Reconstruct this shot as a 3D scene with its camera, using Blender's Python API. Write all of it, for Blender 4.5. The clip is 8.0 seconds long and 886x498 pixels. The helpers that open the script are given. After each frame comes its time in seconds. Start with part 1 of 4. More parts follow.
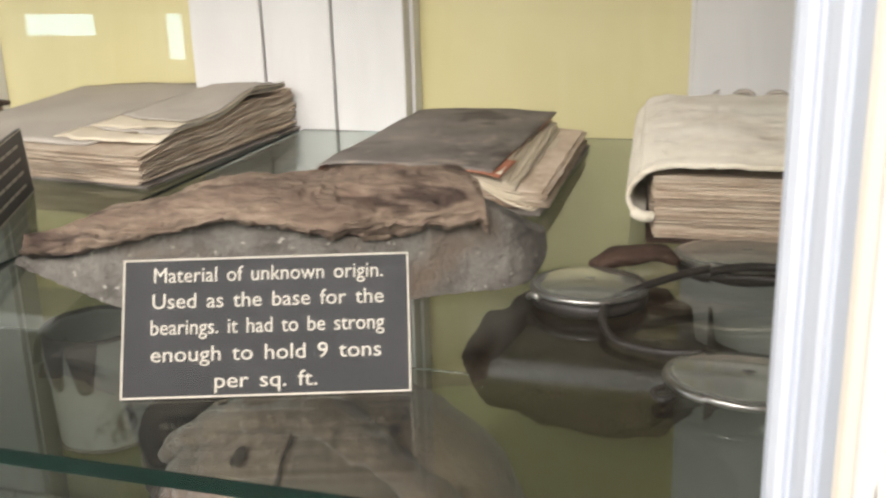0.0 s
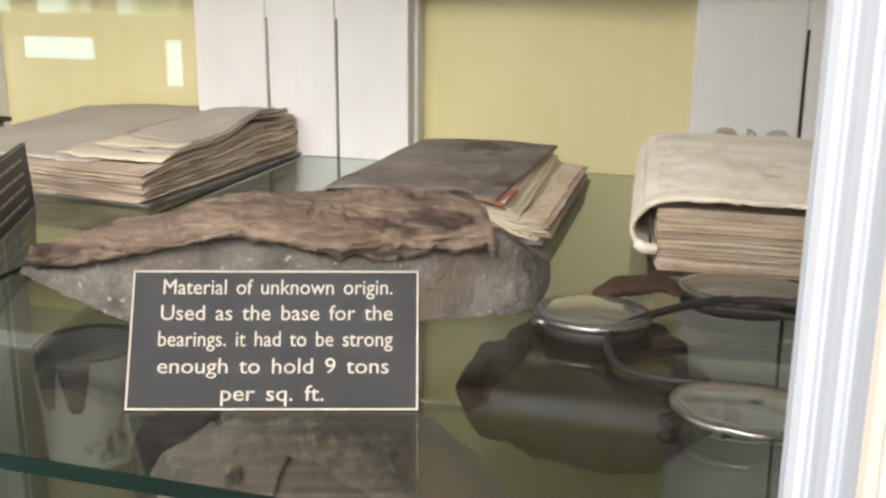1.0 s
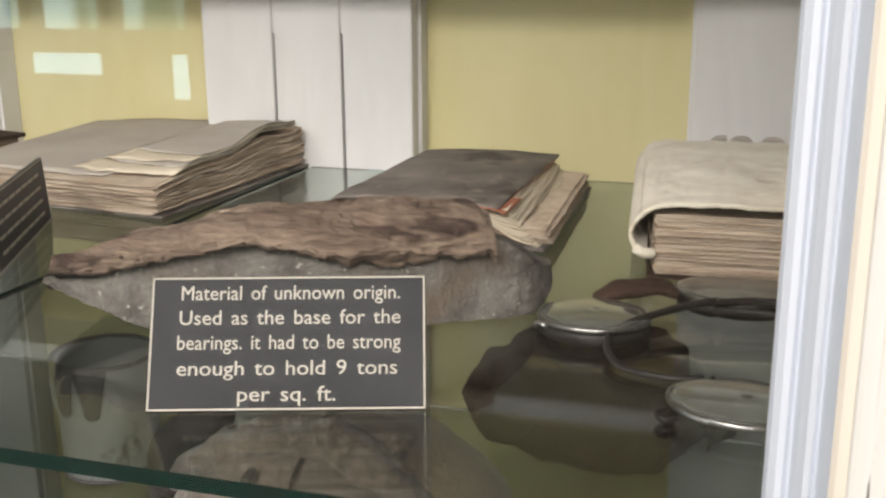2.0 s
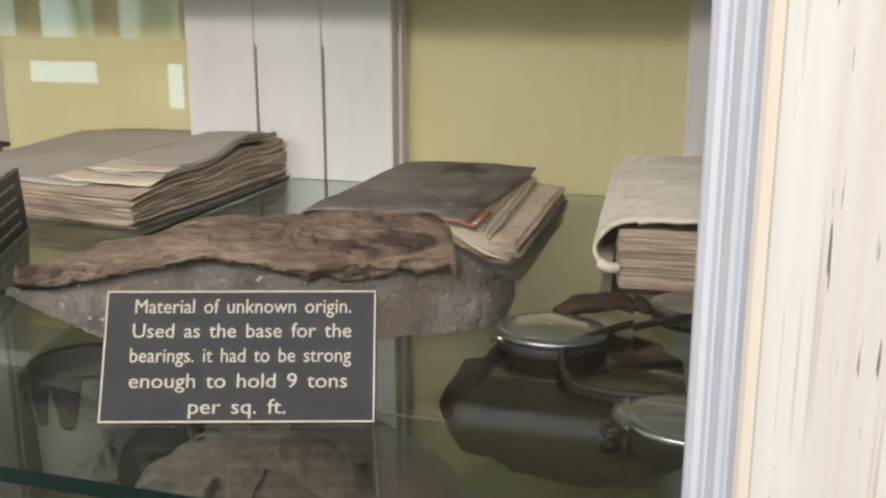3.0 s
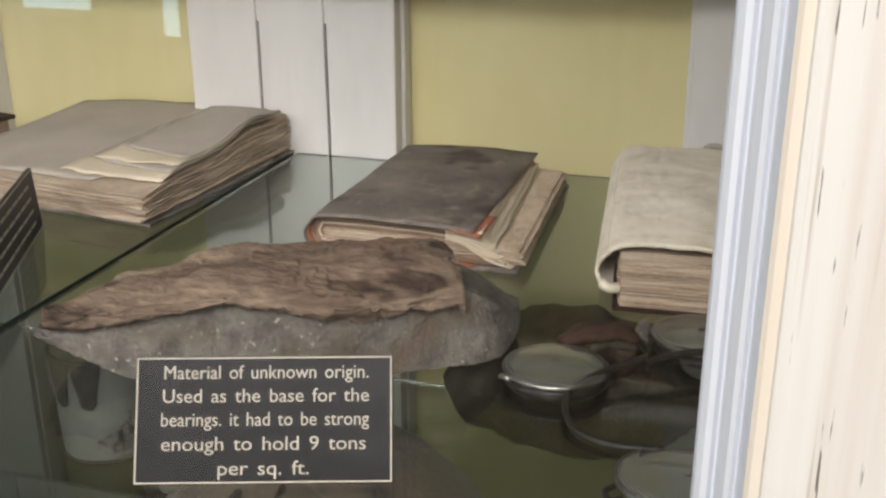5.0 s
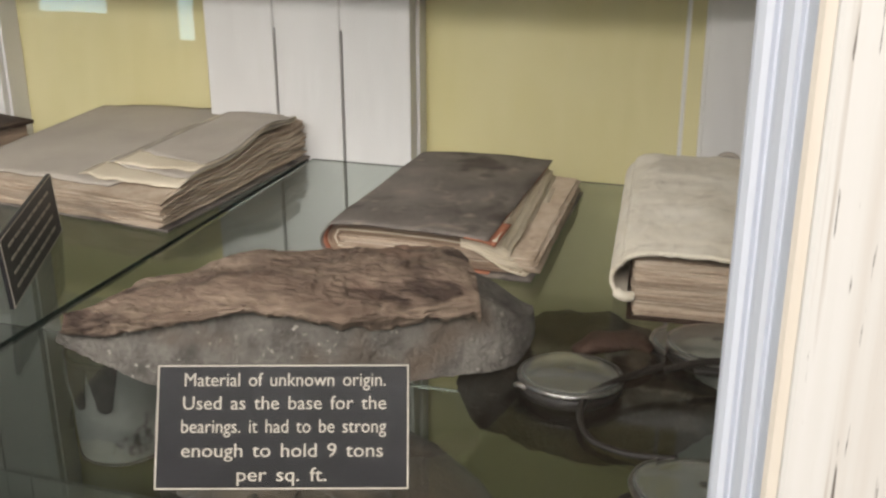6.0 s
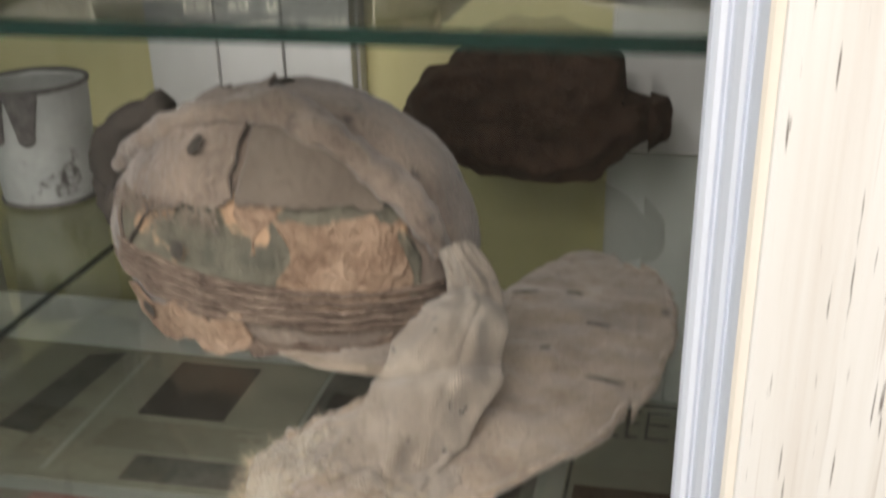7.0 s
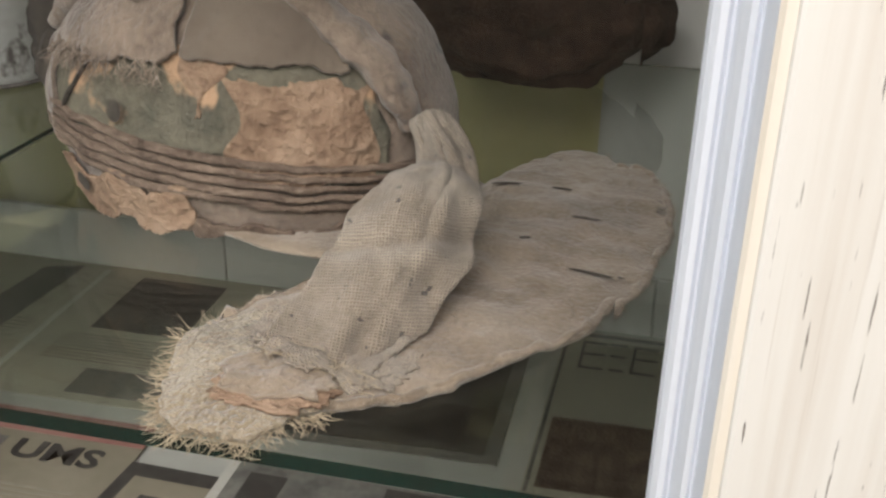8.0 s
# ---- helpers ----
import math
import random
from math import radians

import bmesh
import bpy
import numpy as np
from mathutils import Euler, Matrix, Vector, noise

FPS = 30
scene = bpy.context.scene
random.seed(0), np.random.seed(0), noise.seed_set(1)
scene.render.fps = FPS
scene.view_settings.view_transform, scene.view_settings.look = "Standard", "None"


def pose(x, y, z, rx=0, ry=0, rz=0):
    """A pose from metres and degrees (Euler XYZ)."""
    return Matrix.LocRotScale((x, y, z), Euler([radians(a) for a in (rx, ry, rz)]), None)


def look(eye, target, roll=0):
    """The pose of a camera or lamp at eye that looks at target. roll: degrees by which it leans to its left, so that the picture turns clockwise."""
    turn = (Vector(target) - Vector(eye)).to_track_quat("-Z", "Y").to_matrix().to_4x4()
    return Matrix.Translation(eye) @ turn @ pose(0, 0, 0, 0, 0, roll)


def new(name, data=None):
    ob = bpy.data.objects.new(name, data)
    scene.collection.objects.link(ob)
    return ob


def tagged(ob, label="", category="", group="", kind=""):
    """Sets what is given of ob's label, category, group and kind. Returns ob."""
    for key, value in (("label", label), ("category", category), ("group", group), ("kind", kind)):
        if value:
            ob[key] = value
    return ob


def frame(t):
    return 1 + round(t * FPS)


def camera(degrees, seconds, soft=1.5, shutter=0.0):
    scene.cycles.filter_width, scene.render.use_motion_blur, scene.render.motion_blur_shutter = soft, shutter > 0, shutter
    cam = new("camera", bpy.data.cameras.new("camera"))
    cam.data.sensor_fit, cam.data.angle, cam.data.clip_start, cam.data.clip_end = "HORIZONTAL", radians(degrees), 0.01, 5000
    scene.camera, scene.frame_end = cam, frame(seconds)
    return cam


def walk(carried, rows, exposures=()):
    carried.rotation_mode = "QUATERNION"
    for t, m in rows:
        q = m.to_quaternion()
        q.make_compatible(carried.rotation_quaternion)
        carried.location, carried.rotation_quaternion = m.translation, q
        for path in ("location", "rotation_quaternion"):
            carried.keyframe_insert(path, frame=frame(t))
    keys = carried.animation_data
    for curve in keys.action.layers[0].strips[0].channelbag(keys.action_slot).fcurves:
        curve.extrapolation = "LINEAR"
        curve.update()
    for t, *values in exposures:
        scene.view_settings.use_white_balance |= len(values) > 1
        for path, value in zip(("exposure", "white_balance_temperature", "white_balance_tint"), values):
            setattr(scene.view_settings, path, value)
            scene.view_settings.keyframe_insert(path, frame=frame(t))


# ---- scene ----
cam = camera(46.2, 8.0, 2.3, 0.5)
CLEAR_W, END_W = 50.0, 12.0
PATH = [
    (0, (0.032, 0.018, 1.336), (-0.542, 1.838, 0.739), -1.7),
    (0.5, (0.021, 0.023, 1.328), (-0.575, 1.841, 0.744), 0.0),
    (1, (0.024, 0.012, 1.33), (-0.53, 1.86, 0.803), 0.4),
    (1.5, (0.028, -0.004, 1.335), (-0.53, 1.849, 0.831), -0.2),
    (1.7, (0.026, -0.006, 1.333), (-0.537, 1.845, 0.824), -0.3),
    (2.8, (0.05, -0.004, 1.336), (-0.522, 1.845, 0.83), -0.2),
    (3, (0.051, -0.003, 1.337), (-0.523, 1.849, 0.844), 0.0),
    (3.5, (0.053, 0.002, 1.343), (-0.517, 1.856, 0.853), 0.2),
    (4, (0.044, 0.007, 1.354), (-0.514, 1.84, 0.78), 0.7),
    (4.5, (0.043, 0.003, 1.396), (-0.479, 1.805, 0.704), 0.6),
    (4.7, (0.043, 0.0, 1.406), (-0.494, 1.797, 0.711), -0.1),
    (5.8, (0.046, -0.005, 1.419), (-0.523, 1.784, 0.729), 0.2),
    (6, (0.042, -0.007, 1.419), (-0.525, 1.783, 0.729), -0.1),
    (6.5, (0.033, -0.024, 1.339), (-0.478, 1.775, 0.63), 0.7),
    (6.7, (0.024, -0.026, 1.301), (-0.447, 1.745, 0.485), 0.3),
    (7, (0.029, -0.041, 1.237), (-0.385, 1.745, 0.438), -1.3),
    (7.5, (0.025, -0.006, 1.177), (-0.369, 1.756, 0.317), 1.6),
    (8, (0.031, 0.001, 1.17), (-0.364, 1.765, 0.314), 1.3),
]
walk(cam, [(t, look(eye, target, roll)) for t, eye, target, roll in PATH],
     exposures=((0.0, 0.30), (1.5, 0.17), (3.0, -0.22), (6.0, -0.22), (7.0, 0.12), (8.0, 0.12)))

# ---- world, windows, lamps ----
world = bpy.data.worlds.new("sky")
scene.world = world
world.use_nodes = True
wn = world.node_tree
sky = wn.nodes.new("ShaderNodeTexSky")
sky.sky_type, sky.sun_disc = "NISHITA", False
sky.sun_elevation, sky.sun_rotation = radians(38), radians(200)
wn.links.new(sky.outputs[0], wn.nodes["Background"].inputs[0])
wn.nodes["Background"].inputs[1].default_value = 0.1


def window_lamp(name, at, target, w, h, watts, colour):
    data = bpy.data.lights.new(name, "AREA")
    data.shape, data.size, data.size_y, data.energy, data.color = "RECTANGLE", w, h, watts, colour
    ob = new(name, data)
    ob.matrix_world = look(at, target)
    return tagged(ob, kind="structure")


window_lamp("clerestory_daylight", (0.05, -1.13, 2.32), (0.05, 0.4, 1.25), 2.3, 0.62, CLEAR_W, (1.0, 0.955, 0.94))
window_lamp("end_window_daylight", (-3.1, -0.45, 1.5), (0.0, 0.1, 1.3), 1.0, 1.3, END_W, (0.78, 0.88, 1.0))

# ---- materials ----


def mat(name, colours, rough=0.7, scale=60.0, fine=400.0, bump=0.3, metal=0.0, stretch=(1, 1, 1), bump_scale=None, spec=0.4, sheen=0.0, depth=0.001):
    """Mottled surface: two noises mix two or three colours; a finer one gives relief."""
    m = bpy.data.materials.new(name)
    m.use_nodes = True
    t, n = m.node_tree, m.node_tree.nodes
    bsdf = n["Principled BSDF"]
    co = n.new("ShaderNodeTexCoord")
    mp = n.new("ShaderNodeMapping")
    mp.inputs["Scale"].default_value = stretch
    t.links.new(co.outputs["Object"], mp.inputs[0])
    info = n.new("ShaderNodeObjectInfo")
    add = n.new("ShaderNodeVectorMath")
    add.operation = "ADD"
    t.links.new(mp.outputs[0], add.inputs[0])
    t.links.new(info.outputs["Random"], add.inputs[1])
    big, small = n.new("ShaderNodeTexNoise"), n.new("ShaderNodeTexNoise")
    big.inputs["Scale"].default_value, big.inputs["Detail"].default_value = scale, 6
    small.inputs["Scale"].default_value, small.inputs["Detail"].default_value = fine, 4
    for q in (big, small):
        t.links.new(add.outputs[0], q.inputs["Vector"])
    mix = n.new("ShaderNodeMath")
    mix.operation = "MULTIPLY_ADD"
    mix.inputs[1].default_value = 0.35
    t.links.new(small.outputs[0], mix.inputs[0])
    half = n.new("ShaderNodeMath")
    half.operation = "MULTIPLY"
    half.inputs[1].default_value = 0.65
    t.links.new(big.outputs[0], half.inputs[0])
    t.links.new(half.outputs[0], mix.inputs[2])
    ramp = n.new("ShaderNodeValToRGB")
    el = ramp.color_ramp.elements
    spots = (0.36, 0.64) if len(colours) == 2 else (0.36, 0.5, 0.64)
    while len(el) < len(colours):
        el.new(0.5)
    for e, p, c in zip(el, spots, colours):
        e.position, e.color = p, (*c, 1)
    t.links.new(mix.outputs[0], ramp.inputs[0])
    t.links.new(ramp.outputs[0], bsdf.inputs["Base Color"])
    bp = n.new("ShaderNodeBump")
    bp.inputs["Strength"].default_value, bp.inputs["Distance"].default_value = bump, depth
    src = small
    if bump_scale:
        src = n.new("ShaderNodeTexNoise")
        src.inputs["Scale"].default_value, src.inputs["Detail"].default_value = bump_scale, 5
        t.links.new(add.outputs[0], src.inputs["Vector"])
    t.links.new(src.outputs[0], bp.inputs["Height"])
    t.links.new(bp.outputs[0], bsdf.inputs["Normal"])
    bsdf.inputs["Roughness"].default_value, bsdf.inputs["Metallic"].default_value = rough, metal
    bsdf.inputs["Specular IOR Level"].default_value = spec
    bsdf.inputs["Sheen Weight"].default_value = sheen
    return m


def glass(name, colour, rough=0.0, ior=1.46):
    m = bpy.data.materials.new(name)
    m.use_nodes = True
    n = m.node_tree.nodes
    g = n.new("ShaderNodeBsdfGlass")
    g.inputs[0].default_value, g.inputs["Roughness"].default_value, g.inputs["IOR"].default_value = (*colour, 1), rough, ior
    m.node_tree.links.new(g.outputs[0], n["Material Output"].inputs[0])
    return m


def glow(name, colour, strength):
    m = bpy.data.materials.new(name)
    m.use_nodes = True
    n = m.node_tree.nodes
    e = n.new("ShaderNodeEmission")
    e.inputs[0].default_value, e.inputs[1].default_value = (*colour, 1), strength
    m.node_tree.links.new(e.outputs[0], n["Material Output"].inputs[0])
    return m


def outdoors(name):
    """Blurred greenery and sky beyond a window."""
    m = glow(name, (1, 1, 1), 6.5)
    t, n = m.node_tree, m.node_tree.nodes
    co, mp, ns, rm = (n.new("ShaderNode" + k) for k in ("TexCoord", "Mapping", "TexNoise", "ValToRGB"))
    mp.inputs["Scale"].default_value = (14, 1, 3)
    ns.inputs["Scale"].default_value = 1.0
    el = rm.color_ramp.elements
    el[0].position, el[0].color = 0.38, (0.05, 0.14, 0.10, 1)
    el[1].position, el[1].color = 0.62, (0.50, 0.72, 0.72, 1)
    t.links.new(co.outputs["Object"], mp.inputs[0])
    t.links.new(mp.outputs[0], ns.inputs["Vector"])
    t.links.new(ns.outputs[0], rm.inputs[0])
    t.links.new(rm.outputs[0], next(q for q in n if q.type == "EMISSION").inputs[0])
    return m


def weave(m, scale, strength, gaps=1.0, turns=((0, 0, 0.6), (0.9, 0.5, -1.0)), space="Object"):
    """Adds a crossed-thread relief to a mottled cloth; gaps below 1 darken the open mesh."""
    t, n = m.node_tree, m.node_tree.nodes
    co = n.new("ShaderNodeTexCoord")
    height = None
    for turn in turns:
        mp = n.new("ShaderNodeMapping")
        mp.inputs["Rotation"].default_value = turn
        w = n.new("ShaderNodeTexWave")
        w.inputs["Scale"].default_value, w.inputs["Distortion"].default_value, w.inputs["Detail Scale"].default_value = scale, 0.4, 3
        t.links.new(co.outputs[space], mp.inputs[0])
        t.links.new(mp.outputs[0], w.inputs[0])
        if height is None:
            height = w.outputs["Fac"]
        else:
            mx = n.new("ShaderNodeMath")
            mx.operation = "MAXIMUM"
            t.links.new(height, mx.inputs[0])
            t.links.new(w.outputs["Fac"], mx.inputs[1])
            height = mx.outputs[0]
    bp = n.new("ShaderNodeBump")
    bp.inputs["Strength"].default_value, bp.inputs["Distance"].default_value = strength, 0.0006
    t.links.new(height, bp.inputs["Height"])
    if gaps < 1:
        base = n["Principled BSDF"].inputs["Base Color"]
        was = base.links[0].from_socket
        mr, sc = n.new("ShaderNodeMapRange"), n.new("ShaderNodeVectorMath")
        mr.inputs["From Min"].default_value, mr.inputs["From Max"].default_value, mr.inputs["To Min"].default_value = 0.2, 0.75, gaps
        sc.operation = "SCALE"
        t.links.new(height, mr.inputs["Value"])
        t.links.new(was, sc.inputs[0])
        t.links.new(mr.outputs[0], sc.inputs["Scale"])
        t.links.new(sc.outputs[0], base)
    old = next(q for q in n if q.type == "BUMP" and q != bp)
    t.links.new(old.outputs[0], bp.inputs["Normal"])
    t.links.new(bp.outputs[0], n["Principled BSDF"].inputs["Normal"])
    return m


def worn(m, flaw, scale, stretch, lo=0.66, hi=0.7):
    """Adds scratches or chips of another colour, with a stretched noise as their shape."""
    t, n = m.node_tree, m.node_tree.nodes
    bsdf = n["Principled BSDF"]
    was = bsdf.inputs["Base Color"].links[0].from_socket
    co, mp, ns, rm = (n.new("ShaderNode" + k) for k in ("TexCoord", "Mapping", "TexNoise", "MapRange"))
    mp.inputs["Scale"].default_value = stretch
    ns.inputs["Scale"].default_value, ns.inputs["Detail"].default_value = scale, 8
    rm.inputs["From Min"].default_value, rm.inputs["From Max"].default_value = lo, hi
    mx = n.new("ShaderNodeMix")
    mx.data_type = "RGBA"
    t.links.new(co.outputs["Object"], mp.inputs[0])
    t.links.new(mp.outputs[0], ns.inputs["Vector"])
    t.links.new(ns.outputs[0], rm.inputs[0])
    t.links.new(rm.outputs[0], mx.inputs[0])
    t.links.new(was, mx.inputs[6])
    mx.inputs[7].default_value = (*flaw, 1)
    t.links.new(mx.outputs[2], bsdf.inputs["Base Color"])
    return m


def leaves(m, lo, hi):
    """Lets each loose sheet of a joined pile differ a little in tone."""
    t, n = m.node_tree, m.node_tree.nodes
    bsdf = n["Principled BSDF"]
    was = bsdf.inputs["Base Color"].links[0].from_socket
    geo, rm, hsv = n.new("ShaderNodeNewGeometry"), n.new("ShaderNodeMapRange"), n.new("ShaderNodeHueSaturation")
    rm.inputs["To Min"].default_value, rm.inputs["To Max"].default_value = lo, hi
    t.links.new(geo.outputs["Random Per Island"], rm.inputs[0])
    t.links.new(rm.outputs[0], hsv.inputs["Value"])
    t.links.new(was, hsv.inputs["Color"])
    t.links.new(hsv.outputs[0], bsdf.inputs["Base Color"])
    return m


CREAM = worn(worn(mat("cream_distressed_paint", [(0.76, 0.71, 0.63), (0.83, 0.80, 0.73), (0.87, 0.84, 0.78)], 0.55, 60, 300, 0.3, stretch=(1, 1, 0.03)), (0.60, 0.54, 0.46), 420, (1, 1, 0.02), 0.60, 0.72), (0.2, 0.175, 0.15), 800, (1, 1, 0.05), 0.665, 0.70)
# white bead paint; the blue of the left window's light is in its colour
BEADW = worn(mat("white_bead_paint_window_tint", [(0.80, 0.83, 0.89), (0.88, 0.89, 0.92)], 0.45, 30, 300, 0.15, stretch=(1, 1, 0.05)), (0.5, 0.46, 0.42), 60, (1, 1, 0.03), 0.66, 0.74)
# tan groove colour carries the warm light that falls in beside the bead
TANLINE = mat("groove_paint_warm_light", [(0.82, 0.72, 0.58), (0.87, 0.81, 0.70)], 0.7, 30, 300, 0.2, stretch=(1, 1, 0.05))
BOARDW = worn(mat("white_board_paint", [(0.66, 0.64, 0.61), (0.74, 0.72, 0.69)], 0.6, 12, 150, 0.15, stretch=(1, 1, 0.15)), (0.55, 0.5, 0.42), 30, (1, 1, 0.12), 0.68, 0.78)
GROOVE = mat("dark_groove", [(0.05, 0.045, 0.04), (0.1, 0.09, 0.08)], 0.9)
YELLOW = mat("yellow_green_painted_panel", [(0.62, 0.55, 0.26), (0.70, 0.63, 0.35)], 0.42, 5, 60, 0.08, stretch=(1, 1, 0.2))
GLASS = glass("clear_pane", (0.967, 0.97, 0.966))
SHELFG = glass("greenish_shelf_glass", (0.80, 0.825, 0.805), 0.0, 1.56)
EDGE = mat("dark_green_glass_edge", [(0.0013, 0.0097, 0.0078), (0.0039, 0.0195, 0.0146)], 0.12, 20, 80, 0.05, stretch=(0.1, 0.1, 1), spec=0.6)
PLAQUE = mat("black_engraved_plastic", [(0.012, 0.012, 0.013), (0.017, 0.0165, 0.018)], 0.34, 40, 900, 0.0, spec=0.1)
LETTER = mat("ivory_lettering", [(0.3500, 0.3080, 0.2450), (0.4130, 0.3710, 0.3010)], 0.5, 300, 900, 0.1)
STONE = worn(worn(mat("gritty_grey_stone", [(0.0624, 0.0556, 0.0476), (0.1220, 0.1096, 0.0937), (0.1703, 0.1544, 0.1340)], 0.95, 70, 520, 0.9, depth=0.0016), (0.32, 0.29, 0.25), 330, (1, 1, 1), 0.65, 0.69), (0.110, 0.084, 0.062), 26, (1, 1, 1), 0.54, 0.72)
CRUST = worn(worn(mat("flaking_brown_crust", [(0.0918, 0.0594, 0.0414), (0.1680, 0.1187, 0.0840), (0.2968, 0.2240, 0.1624)], 0.92, 26, 240, 1.0, stretch=(0.45, 1.0, 1.7), depth=0.003), (0.045, 0.027, 0.019), 30, (0.5, 1.2, 1.8), 0.55, 0.62), (0.20, 0.118, 0.082), 14, (0.8, 1, 1), 0.56, 0.70)
PAPER = leaves(mat("aged_page_edges", [(0.34, 0.25, 0.175), (0.51, 0.405, 0.30), (0.62, 0.52, 0.405)], 0.9, 30, 300, 0.6, stretch=(1, 1, 9)), 0.80, 1.14)
PAPERL = mat("yellowed_paper", [(0.55, 0.47, 0.34), (0.68, 0.60, 0.46)], 0.85, 18, 150, 0.3)
PAPERG = mat("grey_dusty_paper", [(0.36, 0.32, 0.27), (0.45, 0.40, 0.34)], 0.9, 14, 200, 0.3)
PAGEB = mat("brown_page_edges", [(0.24, 0.16, 0.11), (0.36, 0.26, 0.18)], 0.9, 40, 300, 0.6, stretch=(1, 1, 8))
LEATHER = weave(worn(worn(mat("charcoal_book_cloth", [(0.108, 0.091, 0.078), (0.165, 0.141, 0.121), (0.230, 0.198, 0.168)], 0.78, 24, 350, 0.7), (0.28, 0.235, 0.19), 60, (1, 1, 1), 0.57, 0.68), (0.066, 0.052, 0.043), 22, (1, 1, 1), 0.58, 0.66), 420, 0.3)
REDEDGE = mat("red_brown_lining", [(0.32, 0.10, 0.055), (0.42, 0.18, 0.1)], 0.8, 60)
CANVAS = worn(weave(mat("stained_cream_canvas", [(0.67, 0.59, 0.44), (0.77, 0.695, 0.55), (0.82, 0.755, 0.62)], 0.95, 26, 300, 0.6, sheen=0.2), 230, 0.7), (0.47, 0.38, 0.26), 38, (1, 2, 2), 0.60, 0.78)
BLACKW = mat("black_wire", [(0.010, 0.008, 0.007), (0.026, 0.021, 0.017)], 0.45, 200, 900, 0.2, spec=0.3)
SILVER = mat("tarnished_rim_metal", [(0.25, 0.24, 0.22), (0.5, 0.48, 0.45)], 0.3, 120, 900, 0.2, metal=1.0)
DULLENS = mat("dusty_lens_glass", [(0.74, 0.76, 0.68), (0.88, 0.89, 0.82)], 0.07, 90, 500, 0.0)
DULLENS.node_tree.nodes["Principled BSDF"].inputs["Transmission Weight"].default_value = 0.93
BROWNL = mat("dark_brown_leather", [(0.026, 0.014, 0.009), (0.064, 0.036, 0.024)], 0.7, 70, 300, 0.9, spec=0.15, depth=0.002)
CAPC = weave(worn(mat("dusty_grey_brown_cap_cloth", [(0.0976, 0.0712, 0.0538), (0.1598, 0.1200, 0.0898), (0.2229, 0.1696, 0.1274)], 0.95, 24, 300, 0.9, sheen=0.3, depth=0.002), (0.05, 0.04, 0.033), 34, (1, 1, 1), 0.64, 0.71), 380, 0.25)
CAPG = worn(mat("grey_green_cap_cloth", [(0.0627, 0.0601, 0.0444), (0.1055, 0.0959, 0.0697), (0.1388, 0.1247, 0.0888)], 0.95, 45, 400, 0.9, depth=0.0015), (0.36, 0.23, 0.14), 30, (1, 1, 1), 0.58, 0.64)
CAPF = weave(mat("smooth_grey_brown_flap", [(0.1003, 0.0765, 0.0570), (0.1403, 0.1105, 0.0833)], 0.95, 26, 350, 0.5, sheen=0.3), 500, 0.2)
ORANGE = mat("bare_orange_brown_lining", [(0.1445, 0.0884, 0.0553), (0.2338, 0.1530, 0.1003), (0.2890, 0.2023, 0.1386)], 0.95, 55, 190, 1.0, depth=0.005)
BANDM = mat("ridged_brown_band", [(0.0723, 0.0493, 0.0365), (0.1275, 0.0901, 0.0663), (0.1827, 0.1334, 0.0986)], 0.95, 60, 300, 1.0, depth=0.003)
BRIMM = worn(weave(mat("sandy_felt_brim", [(0.1320, 0.0986, 0.0678), (0.1954, 0.1496, 0.1056), (0.2508, 0.1989, 0.1470)], 0.97, 30, 420, 1.2, sheen=0.3), 300, 0.2), (0.09, 0.066, 0.048), 55, (1, 1, 1), 0.67, 0.72)
THREAD = mat("cream_thread", [(0.27, 0.212, 0.14), (0.39, 0.32, 0.225)], 0.95, 60, 300, 0.1)
PADM = mat("frayed_cream_felt", [(0.165, 0.126, 0.080), (0.245, 0.196, 0.130), (0.315, 0.260, 0.180)], 0.97, 60, 360, 1.4, sheen=0.3, depth=0.003)
GAUZE = worn(weave(mat("cream_gauze", [(0.1935, 0.1548, 0.1143), (0.2610, 0.2124, 0.1602), (0.3285, 0.2736, 0.2115)], 0.95, 48, 500, 0.6, sheen=0.2), 245, 0.9, 0.42, ((0, 0, 0.45), (0, 0, 2.02)), "UV"), (0.06, 0.048, 0.038), 170, (1, 1, 1), 0.67, 0.70)
ENAMEL = worn(mat("chipped_white_enamel", [(0.3120, 0.3120, 0.2940), (0.4080, 0.4020, 0.3780)], 0.4, 30, 200, 0.3), (0.07, 0.06, 0.055), 26, (1, 1, 0.8), 0.60, 0.64)
RIMDARK = mat("dark_rusty_rim", [(0.05, 0.045, 0.045), (0.16, 0.14, 0.13)], 0.6, 90, 400, 0.5)
NEWS = mat("aged_newsprint", [(0.31, 0.29, 0.225), (0.40, 0.372, 0.295)], 0.9, 10, 150, 0.15)
NEWST = mat("browned_newsprint", [(0.19, 0.168, 0.12), (0.24, 0.213, 0.16)], 0.9, 14, 150, 0.15)
NEWSP = mat("faded_pink_paper", [(0.2812, 0.1237, 0.1072), (0.3262, 0.1740, 0.1462)], 0.9, 10, 150, 0.15)
WHITEP = mat("off_white_card", [(0.40, 0.385, 0.34), (0.48, 0.465, 0.42)], 0.85, 10, 150, 0.15)
INK = mat("dark_print", [(0.0225, 0.0210, 0.0195), (0.0525, 0.0495, 0.0450)], 0.8, 60, 300, 0.1)
INKG = mat("grey_print", [(0.0810, 0.0810, 0.0743), (0.1822, 0.1755, 0.1552)], 0.8, 40, 200, 0.1)
PRINT = mat("faint_print", [(0.20, 0.18, 0.14), (0.27, 0.25, 0.19)], 0.9, 300, 900, 0.1)
